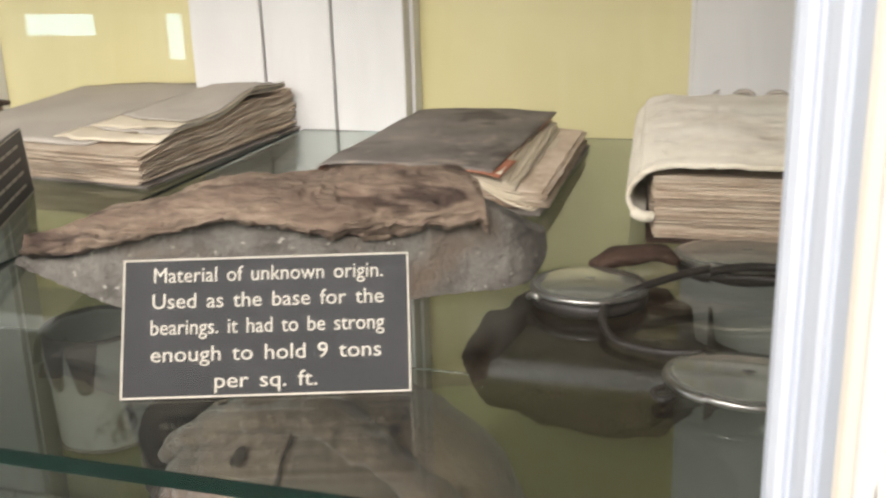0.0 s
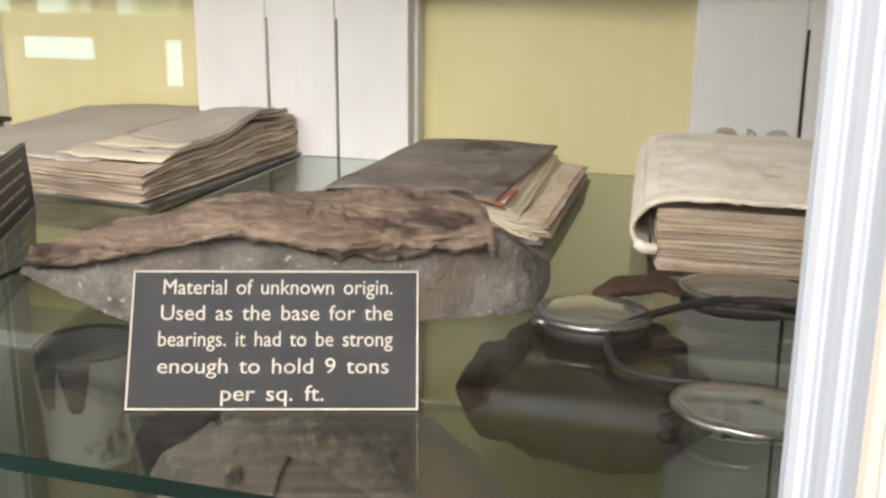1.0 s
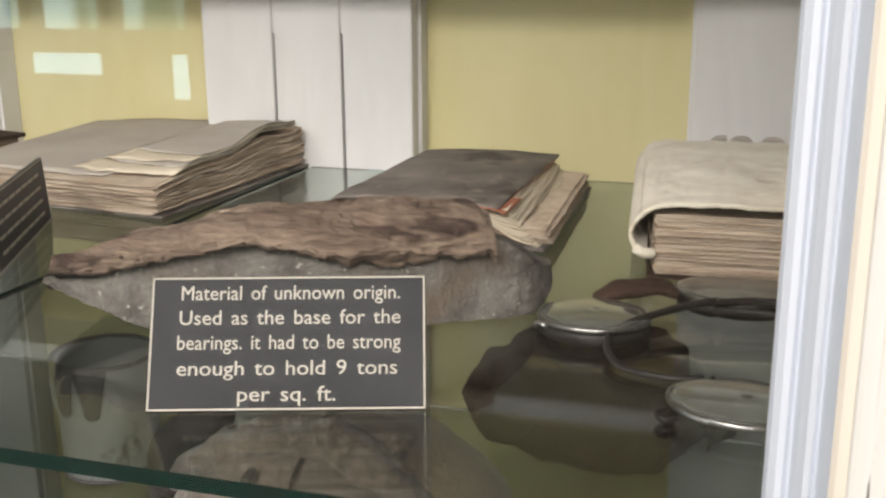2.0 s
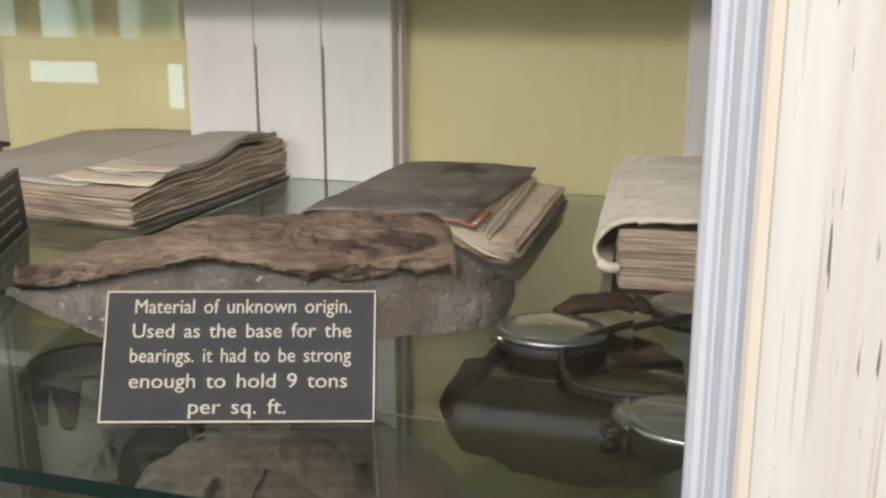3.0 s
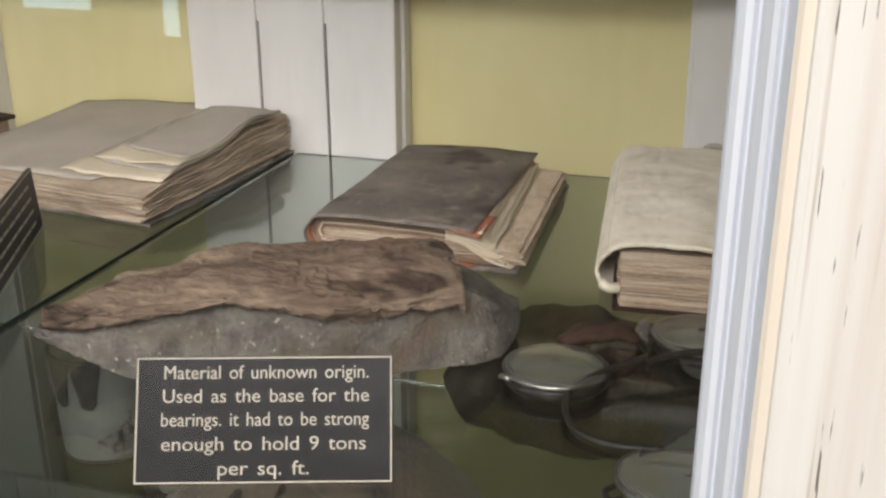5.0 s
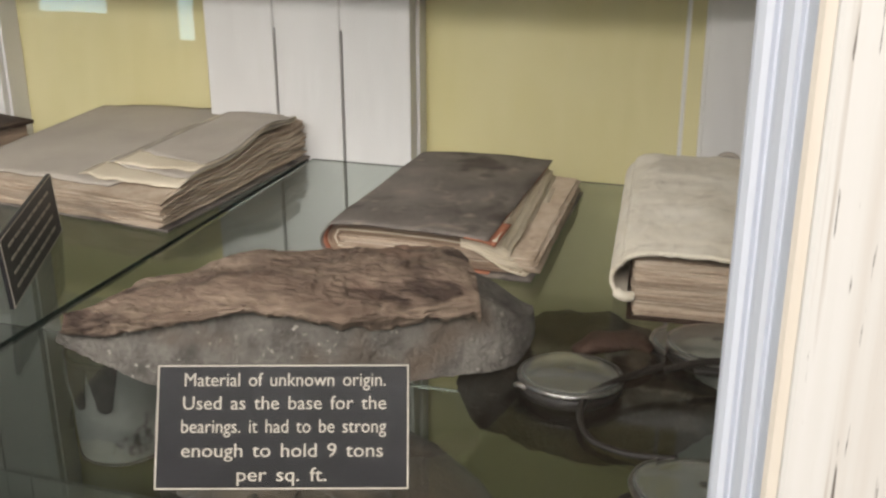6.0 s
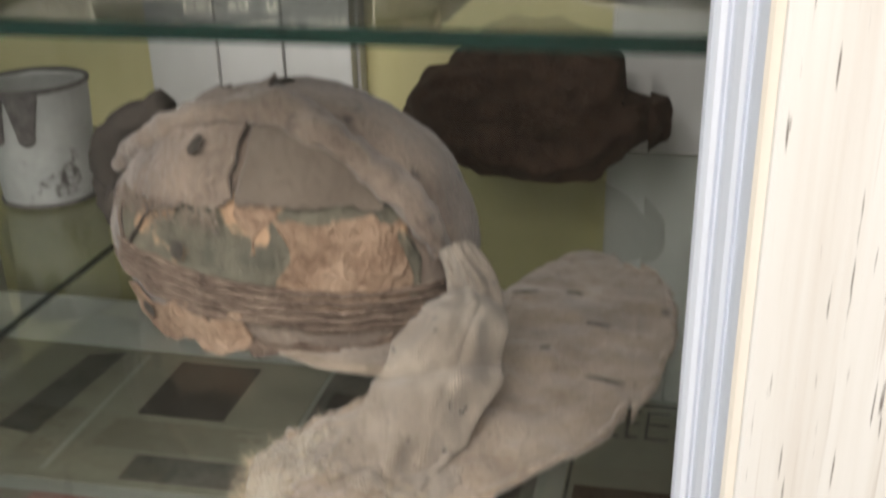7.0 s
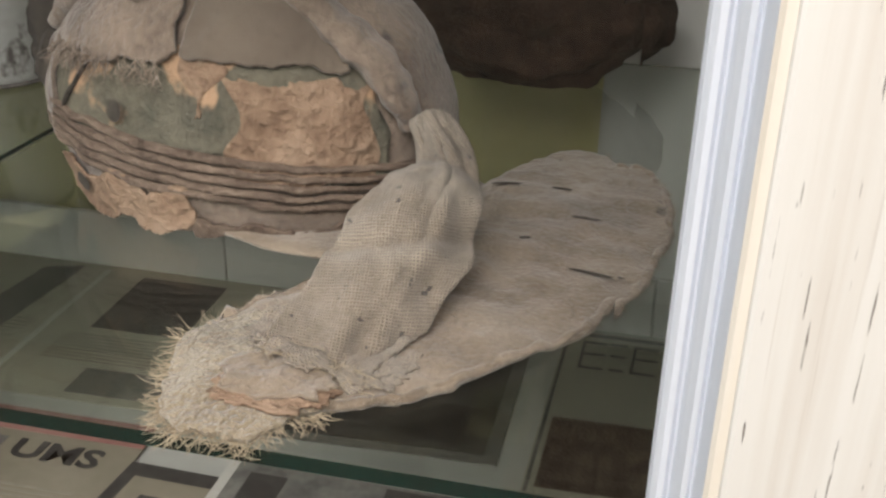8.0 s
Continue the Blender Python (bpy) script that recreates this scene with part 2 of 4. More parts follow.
CASEB = mat("grey_case_floor", [(0.36, 0.36, 0.33), (0.44, 0.44, 0.40)], 0.7, 8, 90, 0.1)
WALLM = mat("room_plaster", [(0.36, 0.335, 0.29), (0.42, 0.39, 0.34)], 0.9, 4, 60, 0.2)
CEILM = mat("dark_ceiling_boards", [(0.12, 0.085, 0.06), (0.19, 0.14, 0.10)], 0.8, 4, 60, 0.2, stretch=(0.2, 3, 1))
FLOORM = mat("worn_floor_boards", [(0.14, 0.1, 0.07), (0.22, 0.16, 0.11)], 0.6, 6, 80, 0.2, stretch=(0.2, 3, 1))

# ---- building helpers ----


def root(name, at, label, category, group=""):
    ob = new(name)
    ob.empty_display_size = 0.02
    ob.location = at
    return tagged(ob, label, category, group)


def part(name, bm, material, parent=None, label="", smooth=False):
    """Links a bmesh, given in the place's coordinates, as one mesh under its thing or part."""
    base = Vector()
    up = parent
    while up is not None:
        base += up.location
        up = up.parent
    bmesh.ops.translate(bm, verts=bm.verts, vec=-base)
    bmesh.ops.recalc_face_normals(bm, faces=bm.faces)
    me = bpy.data.meshes.new(name)
    bm.to_mesh(me)
    bm.free()
    for f in me.polygons:
        f.use_smooth = smooth
    for one in material if isinstance(material, (list, tuple)) else [material]:
        me.materials.append(one)
    ob = new(name, me)
    ob.parent = parent
    return tagged(ob, label)


def box(x0, x1, y0, y1, z0, z1, bev=0.0):
    bm = bmesh.new()
    bmesh.ops.create_cube(bm, size=1, matrix=Matrix.Translation(((x0 + x1) / 2, (y0 + y1) / 2, (z0 + z1) / 2)) @ Matrix.Diagonal((x1 - x0, y1 - y0, z1 - z0, 1)))
    if bev:
        bmesh.ops.bevel(bm, geom=bm.edges[:], offset=bev, segments=2, affect="EDGES", profile=0.5)
    return bm


def turned(bm, m):
    bmesh.ops.transform(bm, verts=bm.verts, matrix=m)
    return bm


def prism(points, z0, z1):
    """An outline (x, y) drawn up from z0 to z1."""
    bm = bmesh.new()
    lo = [bm.verts.new((x, y, z0)) for x, y in points]
    hi = [bm.verts.new((x, y, z1)) for x, y in points]
    bm.faces.new(lo[::-1])
    bm.faces.new(hi)
    for i in range(len(lo)):
        j = (i + 1) % len(lo)
        bm.faces.new((lo[i], lo[j], hi[j], hi[i]))
    return bm


def grid(f, nu, nv, thick=0.0, closed=False, cloth=None):
    """A sheet f(u, v) over the unit square, thickened if asked; closed: u runs round; cloth: its size in metres, for woven threads."""
    bm = bmesh.new()
    cols = nu if closed else nu + 1
    vs = [[bm.verts.new(f(i / nu, j / nv)) for j in range(nv + 1)] for i in range(cols)]
    for i in range(nu):
        for j in range(nv):
            k = (i + 1) % cols
            bm.faces.new((vs[i][j], vs[k][j], vs[k][j + 1], vs[i][j + 1]))
    if thick:
        bm.normal_update()
        tops, edges = bm.faces[:], [e for e in bm.edges if e.is_boundary]
        under = {v: bm.verts.new(v.co - v.normal * thick) for v in bm.verts[:]}
        for f in tops:
            bm.faces.new([under[v] for v in reversed(f.verts)])
        for e in edges:
            a, b = e.verts
            bm.faces.new((a, b, under[b], under[a]))
    if cloth:
        spot = {vs[i][j]: (i / nu * cloth[0], j / nv * cloth[1]) for i in range(cols) for j in range(nv + 1)}
        if thick:
            spot.update({w: spot[v] for v, w in under.items()})
        layer = bm.loops.layers.uv.new("cloth")
        for f in bm.faces:
            for loop in f.loops:
                loop[layer].uv = spot[loop.vert]
    return bm


def along(points, s):
    """The place at share s of a smooth line through the points."""
    n = len(points) - 1
    k = min(int(s * n), n - 1)
    t = s * n - k
    p = [Vector(points[min(max(k + d, 0), n)]) for d in (-1, 0, 1, 2)]
    return 0.5 * (2 * p[1] + (p[2] - p[0]) * t + (2 * p[0] - 5 * p[1] + 4 * p[2] - p[3]) * t * t + (3 * p[1] - p[0] - 3 * p[2] + p[3]) * t ** 3)


def tube(points, radius, n=24, sides=8, flat=1.0, wobble=0.0):
    """A round or flattened tube along a smooth line; radius is a number or a function of the share."""
    bm = bmesh.new()
    rings = []
    for i in range(n + 1):
        s = i / n
        c, d = along(points, s), along(points, min(s + 0.01, 1)) - along(points, max(s - 0.01, 0))
        d.normalize()
        a = d.cross(Vector((0, 0, 1)))
        a = a.normalized() if a.length > 0.05 else Vector((1, 0, 0))
        b = d.cross(a)
        r = radius(s) if callable(radius) else radius
        ring = []
        for k in range(sides):
            w = 2 * math.pi * k / sides
            q = c + r * (a * math.cos(w) + b * math.sin(w) * flat)
            if wobble:
                q += wobble * noise.noise_vector(q * 90)
            ring.append(bm.verts.new(q))
        rings.append(ring)
    for i in range(n):
        for k in range(sides):
            j = (k + 1) % sides
            bm.faces.new((rings[i][k], rings[i][j], rings[i + 1][j], rings[i + 1][k]))
    bm.faces.new(rings[0][::-1])
    bm.faces.new(rings[-1])
    return bm


def join(*bms):
    out = bmesh.new()
    for b in bms:
        me = bpy.data.meshes.new("tmp")
        b.to_mesh(me)
        b.free()
        out.from_mesh(me)
        bpy.data.meshes.remove(me)
    return out


def stack(corners, z_at, n, ragged, rng, steps=9):
    """A pile of n thin sheets over a four-sided outline; z_at(x, y, share) is the height of each level."""
    bm = bmesh.new()
    for k in range(n):
        off = Vector((rng.uniform(-1, 1), rng.uniform(-1, 1), 0)) * ragged
        ring = []
        for i in range(len(corners)):
            a, b = Vector((*corners[i], 0)), Vector((*corners[(i + 1) % len(corners)], 0))
            for s in range(steps):
                p = a.lerp(b, s / steps) + off
                ring.append(p + ragged * 0.8 * noise.noise_vector(Vector((p.x * 60, p.y * 60, k * 3.1))))
        lo = [bm.verts.new((p.x, p.y, z_at(p.x, p.y, k / n))) for p in ring]
        hi = [bm.verts.new((p.x, p.y, z_at(p.x, p.y, (k + 0.86) / n))) for p in ring]
        m = len(ring)
        bm.faces.new(hi)
        bm.faces.new(lo[::-1])
        for i in range(m):
            j = (i + 1) % m
            bm.faces.new((lo[i], lo[j], hi[j], hi[i]))
    return bm


def text_mesh(words, width, height, place, thick=0.0003, bold=0.0):
    """Raised lettering of a given width and letter height, its middle at the pose's origin, in its x-y plane."""
    cu = bpy.data.curves.new("lettering", "FONT")
    cu.body, cu.align_x, cu.size, cu.extrude, cu.offset, cu.space_word = words, "LEFT", 1.0, 0.001, bold, 1.45
    cu.resolution_u = 3
    ob = bpy.data.objects.new("lettering", cu)
    scene.collection.objects.link(ob)
    me = bpy.data.meshes.new_from_object(ob.evaluated_get(bpy.context.evaluated_depsgraph_get()))
    bpy.data.objects.remove(ob)
    bpy.data.curves.remove(cu)
    bm = bmesh.new()
    bm.from_mesh(me)
    bpy.data.meshes.remove(me)
    xs = [v.co.x for v in bm.verts]
    x0, x1 = min(xs), max(xs)
    for v in bm.verts:
        v.co = Vector(((v.co.x - (x0 + x1) / 2) * width / (x1 - x0), v.co.y * height / 0.7, (v.co.z + 0.001) / 0.002 * thick))
    return turned(bm, place)

# ---- the room round the case ----
def slab(name, x0, x1, y0, y1, z0, z1, material):
    return tagged(part(name, box(x0, x1, y0, y1, z0, z1), material), kind="structure")


slab("floor", -3.3, 2.3, -1.4, 1.1, -0.1, 0.0, FLOORM)
slab("ceiling", -3.3, 2.3, -1.4, 1.1, 2.85, 2.95, CEILM)
slab("wall_east", 2.2, 2.3, -1.2, 0.9, 0.0, 2.85, WALLM)
# south wall with a high band of windows and two low openings
slab("wall_south_low", -3.3, 2.2, -1.3, -1.2, 0.0, 1.04, WALLM)
slab("wall_south_a", -3.3, -1.62, -1.3, -1.2, 1.04, 2.0, WALLM)
slab("wall_south_c", -0.985, 2.2, -1.3, -1.2, 1.04, 2.0, WALLM)
slab("wall_south_d", -1.62, -0.985, -1.3, -1.2, 1.70, 2.0, WALLM)
slab("wall_south_e", -1.62, -0.985, -1.3, -1.2, 1.195, 1.235, WALLM)
slab("wall_south_f", -1.62, -0.985, -1.3, -1.2, 1.04, 1.10, WALLM)
slab("wall_south_i", -1.62, -1.40, -1.3, -1.2, 1.10, 1.195, WALLM)
slab("wall_south_j", -1.40, -1.17, -1.3, -1.2, 1.10, 1.114, WALLM)
slab("wall_south_l", -1.40, -1.17, -1.3, -1.2, 1.130, 1.145, WALLM)
for a, b in ((-1.40, -1.319), (-1.287, -1.250), (-1.226, -1.17)):
    slab("wall_south_m", a, b, -1.3, -1.2, 1.114, 1.130, WALLM)
slab("wall_south_k", -1.17, -1.078, -1.3, -1.2, 1.10, 1.195, WALLM)
slab("window_bar_a", -1.37, -1.34, -1.27, -1.23, 1.235, 1.70, WALLM)
slab("window_bar_b", -1.19, -1.16, -1.27, -1.23, 1.235, 1.70, WALLM)
slab("backdrop_far", -2.0, -0.9, -1.44, -1.43, 1.22, 1.85, outdoors("blurred_outdoors"))
slab("wall_south_top", -3.3, 2.2, -1.3, -1.2, 2.65, 2.85, WALLM)
slab("wall_south_g", -3.3, -1.1, -1.3, -1.2, 2.0, 2.65, WALLM)
slab("wall_south_h", 1.2, 2.2, -1.3, -1.2, 2.0, 2.65, WALLM)
# west end with a tall window
slab("wall_west_low", -3.3, -3.2, -1.2, 0.9, 0.0, 0.85, WALLM)
slab("wall_west_top", -3.3, -3.2, -1.2, 0.9, 2.15, 2.85, WALLM)
slab("wall_west_a", -3.3, -3.2, -1.2, -0.95, 0.85, 2.15, WALLM)
slab("wall_west_b", -3.3, -3.2, 0.05, 0.9, 0.85, 2.15, WALLM)
slab("wall_north_a", -3.2, -1.16, 0.24, 0.34, 0.0, 2.85, WALLM)
slab("wall_north_b", 0.42, 2.2, 0.24, 0.34, 0.0, 2.85, WALLM)
slab("wall_north_top", -1.16, 0.42, 0.24, 0.34, 2.05, 2.85, WALLM)
out = glow("bright_outdoors", (0.50, 0.82, 1.0), 6.0)
slab("backdrop", -1.6, -0.8, -1.46, -1.45, 0.95, 1.215, out)

# ---- the display case ----
case = root("display_case", (-0.37, 0.55, 0.0), "cream-painted built-in wooden display case with glass front", "display case")
HEADER = 1.62
S1, S2, F = 1.17, 0.951, 0.703
part("plinth", box(-1.12, 0.40, 0.266, 0.90, 0.0, F - 0.02), CREAM, case)
part("bottom_board", box(-1.10, 0.36, 0.2665, 0.885, F - 0.02, F), CASEB, case, "pale grey bottom board")
part("top_board", box(-1.12, 0.40, 0.266, 0.90, HEADER + 0.02, HEADER + 0.045), CREAM, case)
part("side_panel", box(0.36, 0.385, 0.266, 0.885, F, HEADER + 0.02), BOARDW, case)
part("side_panel", box(-1.125, -1.10, 0.266, 0.885, F, HEADER + 0.02), BOARDW, case)
# recessed yellow panels and the white boards that stand proud of them
part("back_panel", box(-0.70, -0.44, 0.868, 0.884, F, HEADER + 0.02), YELLOW, case, "yellow-green painted back panel")
part("back_panel", box(-0.26, 0.0, 0.868, 0.884, F, HEADER + 0.02), YELLOW, case, "yellow-green painted back panel")


def board(x0, x1):
    part("board", box(x0, x1, 0.835, 0.866, F, HEADER + 0.02, 0.0012), BOARDW, case)


for a, b in ((-1.10, -0.8325), (-0.830, -0.7575), (-0.755, -0.6815), (-0.450, -0.3825), (-0.3800, -0.3185), (-0.3160, -0.2535), (-0.0215, 0.041), (0.0435, 0.106), (0.1085, 0.36)):
    board(a, b)
# the joints are dark and deeper below 1.286, pale and shallower above
for x in (-0.83125, -0.75625, -0.38125, -0.31725, 0.04225, 0.10725):
    part("groove_strip", box(x - 0.0013, x + 0.0013, 0.8425, 0.864, F, 1.286), GROOVE, case, "dark groove between the boards")
    part("groove_strip", box(x - 0.0013, x + 0.0013, 0.8375, 0.864, 1.286, HEADER + 0.02), BOARDW, case, "pale groove between the boards")
for a, b in ((-1.10, -0.7165), (-0.7145, -0.3680), (-0.3660, 0.0190), (0.0210, 0.36)):
    part("skirting", box(a, b, 0.8275, 0.8345, F, 0.760, 0.0010), BOARDW, case, "white skirting along the bottom of the back")
# added bar above the view; it casts the shadow on the upper back panels
part("shelf_cleat", box(-1.10, 0.36, 0.765, 0.8345, 1.337, 1.355, 0.0015), BOARDW, case, "unseen white bar added to shade the top of the back")
part("corner_trim", box(-0.2535, -0.2500, 0.850, 0.868, F, HEADER + 0.02, 0.0008), BOARDW, case)
part("corner_trim", box(-0.0250, -0.0215, 0.842, 0.868, F, HEADER + 0.02, 0.0008), BOARDW, case)
part("corner_trim", box(-0.6815, -0.6780, 0.842, 0.868, F, HEADER + 0.02, 0.0008), BOARDW, case)
# right-hand stile: a flat distressed board with a stepped bead towards the glass
part("stile", box(0.0535, 0.425, 0.2165, 0.266, 0.0, 2.06, 0.0015), CREAM, case, "cream board with dark scratches in the paint")
bead = [(0.0372, 0.266), (0.0372, 0.2540), (0.0379, 0.2495), (0.0397, 0.2465), (0.0414, 0.2460), (0.0425, 0.2480), (0.0431, 0.2476), (0.0440, 0.2400), (0.0456, 0.2355), (0.0470, 0.2345), (0.0480, 0.2358), (0.0485, 0.2350), (0.0492, 0.2260), (0.0500, 0.2195), (0.0500, 0.266)]
part("bead_moulding", prism(bead, 0.0, 2.06), BEADW, case, "white stepped bead moulding")
part("groove_strip", prism([(0.0500, 0.266), (0.0500, 0.2195), (0.0512, 0.2182), (0.0535, 0.2178), (0.0535, 0.266)], 0.0, 2.06), TANLINE, case, "groove beside the bead with warm light painted in tan")
part("stile", box(-1.16, -1.06, 0.2165, 0.266, 0.0, 2.06, 0.0015), CREAM, case)
part("rail", box(-1.06, 0.0372, 0.2200, 0.266, HEADER, 2.06, 0.0015), CREAM, case)
part("rail", box(-1.06, 0.0372, 0.2200, 0.266, 0.0, 0.62, 0.0015), CREAM, case)
# the glass, bevelled where it meets the bead
pane = part("glass_pane", prism([(-1.058, 0.2545), (0.0225, 0.2545), (0.0371, 0.2553), (0.0371, 0.2585), (-1.058, 0.2585)], 0.622, HEADER - 0.001), GLASS, case, "clear front pane with a bevelled edge")
pane.visible_shadow = False


def glass_shelf(x0, x1, top):
    ob = root("glass_shelf", ((x0 + x1) / 2, 0.55, top - 0.006), "thick clear glass shelf with dark green edges", "shelf", "glass shelves")
    sheet = part("glass_sheet", box(x0, x1, 0.278, 0.8335, top - 0.006, top), SHELFG, ob)
    sheet.visible_shadow = x0 < -0.5
    for a, b, c, d in ((x0, x1, 0.2775, 0.2779), (x0, x1, 0.8336, 0.8340), (x0 - 0.0005, x0 - 0.0001, 0.278, 0.8335), (x1 + 0.0001, x1 + 0.0005, 0.278, 0.8335)):
        part("ground_edge", box(a, b, c, d, top - 0.0059, top - 0.0001), EDGE, ob, "dark green ground edge")
    return ob


for top in (S1, S2):
    glass_shelf(-0.3475, 0.36, top)
    glass_shelf(-1.10, -0.3525, top)

# ---- upper shelf: the engraved sign ----
def sign_board(base_left, base_right, lean, height, lines, label):
    a, b = Vector(base_left), Vector(base_right)
    u = (b - a).normalized()
    back = Vector((-u.y, u.x, 0))
    up = (Vector((0, 0, 1)) * math.cos(radians(lean)) + back * math.sin(radians(lean))).normalized()
    nrm = u.cross(up)
    m = Matrix((u, up, nrm)).transposed().to_4x4()
    m.translation = (a + b) / 2 + up * height / 2 + nrm * 0.0002
    w = (b - a).length
    thing = root("sign", (a + b) / 2, label, "sign")
    plate = part("plate", turned(box(-w / 2, w / 2, -height / 2, height / 2, -0.0028, 0.0, 0.0004), m), PLAQUE, thing)
    e, k = 0.0004, 0.0007
    edge = join(*(turned(box(x0, x1, y0, y1, 0.0002, 0.0005), m) for x0, x1, y0, y1 in (
        (-w / 2 + e, w / 2 - e, height / 2 - e - k, height / 2 - e), (-w / 2 + e, w / 2 - e, -height / 2 + e, -height / 2 + e + k),
        (-w / 2 + e, -w / 2 + e + k, -height / 2 + e, height / 2 - e), (w / 2 - e - k, w / 2 - e, -height / 2 + e, height / 2 - e))))
    part("border_line", edge, LETTER, plate, "ivory border line")
    prop = [m @ Vector((0, height * 0.1, -0.003)), m @ Vector((0, height * 0.1, -0.003)) + back * 0.02]
    prop[1].z = a.z + 0.001
    part("prop", tube([prop[0], (prop[0] + prop[1]) / 2, prop[1]], 0.0012, 6, 6), PLAQUE, thing)
    lines(plate, m, w, height)
    return thing


def main_text(thing, m, w, h):
    for words, wide, shift, y in (("Material of unknown origin.", 0.795, 0.008, 0.365), ("Used as the base for the", 0.80, 0.007, 0.18), ("bearings. it had to be strong", 0.805, 0.005, -0.005),
                                  ("enough to hold 9 tons", 0.79, 0.0, -0.195), ("per sq. ft.", 0.35, 0.0, -0.385)):
        part("lettering", text_mesh(words, wide * w, 0.0058, m @ Matrix.Translation((shift * w, y * h - 0.0023, 0.0002))), LETTER, thing, "ivory engraved lettering")


def bar_text(thing, m, w, h):
    for y in (0.3, 0.1, -0.1, -0.3):
        n = 6 + int(abs(y) * 10) % 2
        for i in range(n):
            x = -0.4 * w + 0.8 * w * i / n
            part("lettering", turned(box(x, x + 0.8 * w / n - 0.003, y * h - 0.0010, y * h + 0.0010, 0.0002, 0.0005), m), LETTER, thing, "ivory engraved lettering")


sign_board((-0.1905, 0.3195, S1), (-0.0865, 0.3525, S1), 28, 0.0535, main_text, "black engraved plastic sign with ivory lettering on glass shelf")
sign_board((-0.377, 0.464, S1), (-0.440, 0.594, S1), 4, 0.044, bar_text, "black engraved sign leaning on the glass shelf beside old pages")

# ---- upper shelf: the stone ----
stone = root("stone_fragment", (-0.175, 0.45, S1), "long grey stone fragment with flaking brown crust on glass shelf", "stone")
AX, NX = Vector((0.921, 0.389, 0)), Vector((-0.389, 0.921, 0))
ORG = Vector((-0.286, 0.384, 0))
LEN = 0.252


def smooth(t):
    t = min(1.0, max(0.0, t))
    return t * t * (3 - 2 * t)


def stone_top(u):
    return S1 + 0.032 + 0.0180 * smooth(u / 0.48) + 0.0012 * noise.noise(Vector((u * 11, 4, 1))) - 0.022 * smooth((u - 0.80) / 0.20)


def stone_low(u):
    return S1 + 0.0005 + 0.024 * max(0, 1 - u / 0.3) ** 1.6 + 0.008 * max(0, (u - 0.94) / 0.06) ** 2


def stone_face(u):
    """How far the front face lies back of the axis."""
    return 0.018 * (2 * u - 1) ** 2 - 0.004 + 0.004 * noise.noise(Vector((u * 9, 3, 0)))


def stone_seam(u):
    lo, hi = stone_low(u), stone_top(u)
    drop = min(1, max(0, (u - 0.36) / 0.22))
    w = 0.97 - 0.33 * drop * drop * (3 - 2 * drop) + 0.10 * noise.noise(Vector((u * 13, 0, 5))) + 0.07 * noise.noise(Vector((u * 34, 0, 5))) + 0.03 * noise.noise(Vector((u * 90, 0, 5)))
    return lo + (hi - lo) * min(max(w, 0.36), 0.95)


def stone_at(u, d, z, rough):
    p = ORG + AX * (u * LEN) + NX * d + Vector((0, 0, z))
    return p + rough * noise.noise_vector(p * 140) + rough * 1.6 * noise.noise_vector(p * 45)


def stone_body(u, v):
    taper = min(1, 6 * u + 0.02) ** 0.5
    lo, hi = stone_low(u), stone_top(u) - 0.006
    f, back = stone_face(u), 0.105 * taper
    mid = (lo + hi) / 2
    k = v * 4
    if k < 1:
        d, z = back * (1 - k) + (f - 0.009) * k, lo
    elif k < 2.5:
        d, z = f - 0.009 * (1 - (k - 1) / 1.5), lo + (hi - lo) * (k - 1) / 1.5
    else:
        d, z = f + (back - f) * (k - 2.5) / 1.5, hi - 0.02 * ((k - 2.5) / 1.5) ** 2
    z = mid + (z - mid) * (0.25 + 0.75 * min(taper, 1))
    if u > 0.88:
        e = math.sqrt(max(0.0, 1 - ((u - 0.88) / 0.12) ** 2))
        d = (f + back) / 2 - 0.01 + (d - (f + back) / 2 + 0.01) * e
        z = mid - 0.004 + (z - mid + 0.004) * (0.30 + 0.70 * e)
    q = stone_at(u, d, max(z, S1 + 0.001), 0.0008)
    return q + 0.0005 * noise.noise_vector(q * 420)


def drip(u):
    """How far the crust stands out over the face where it hangs lowest."""
    return smooth((u - 0.38) / 0.2) * (1.0 + 0.6 * noise.noise(Vector((u * 15, 8, 0))))


def crust_body(v, u):
    u = 0.012 + u * 0.84
    taper = min(1, 6 * u + 0.05, 22 * (0.875 - u + 0.030 * noise.noise(Vector((v * 7, 2, 2))) + 0.012 * noise.noise(Vector((v * 26, 2, 2)))) + 0.1) ** 0.5
    hi, f, back = stone_top(u) + 0.003, stone_face(u) - 0.004, 0.10 * taper
    seam = stone_seam(u)
    k, inner = (2 * v, 0.0) if v < 0.5 else (2 - 2 * v, min(0.004, 0.03 * u + 0.0005))
    if k < 0.35:
        d, z = f - 0.004 * math.sin(k / 0.35 * math.pi), seam + (hi - 0.007 - seam) * k / 0.35
    else:
        s = (k - 0.35) / 0.65
        d, z = f + (back - f) * s, hi - 0.007 + 0.009 * math.sin(min(1, s * 2.2) * math.pi / 2) - 0.02 * s ** 2
        z -= inner
    d += inner
    flake = 3.0 * noise.noise(Vector((u * 7, k * 7, 2))) + 1.2 * noise.noise(Vector((u * 19, k * 17, 6)))
    step = math.floor(flake) + smooth((flake - math.floor(flake) - 0.35) / 0.3)
    z += 0.0016 * step + 0.0011 * noise.noise(Vector((u * 14, k * 34, 2))) + 0.0005 * noise.noise(Vector((u * 60, k * 60, 2)))
    d -= (0.0012 * step + 0.0022 * drip(u)) * (k < 0.4)
    return stone_at(u, d, z, 0.0006)


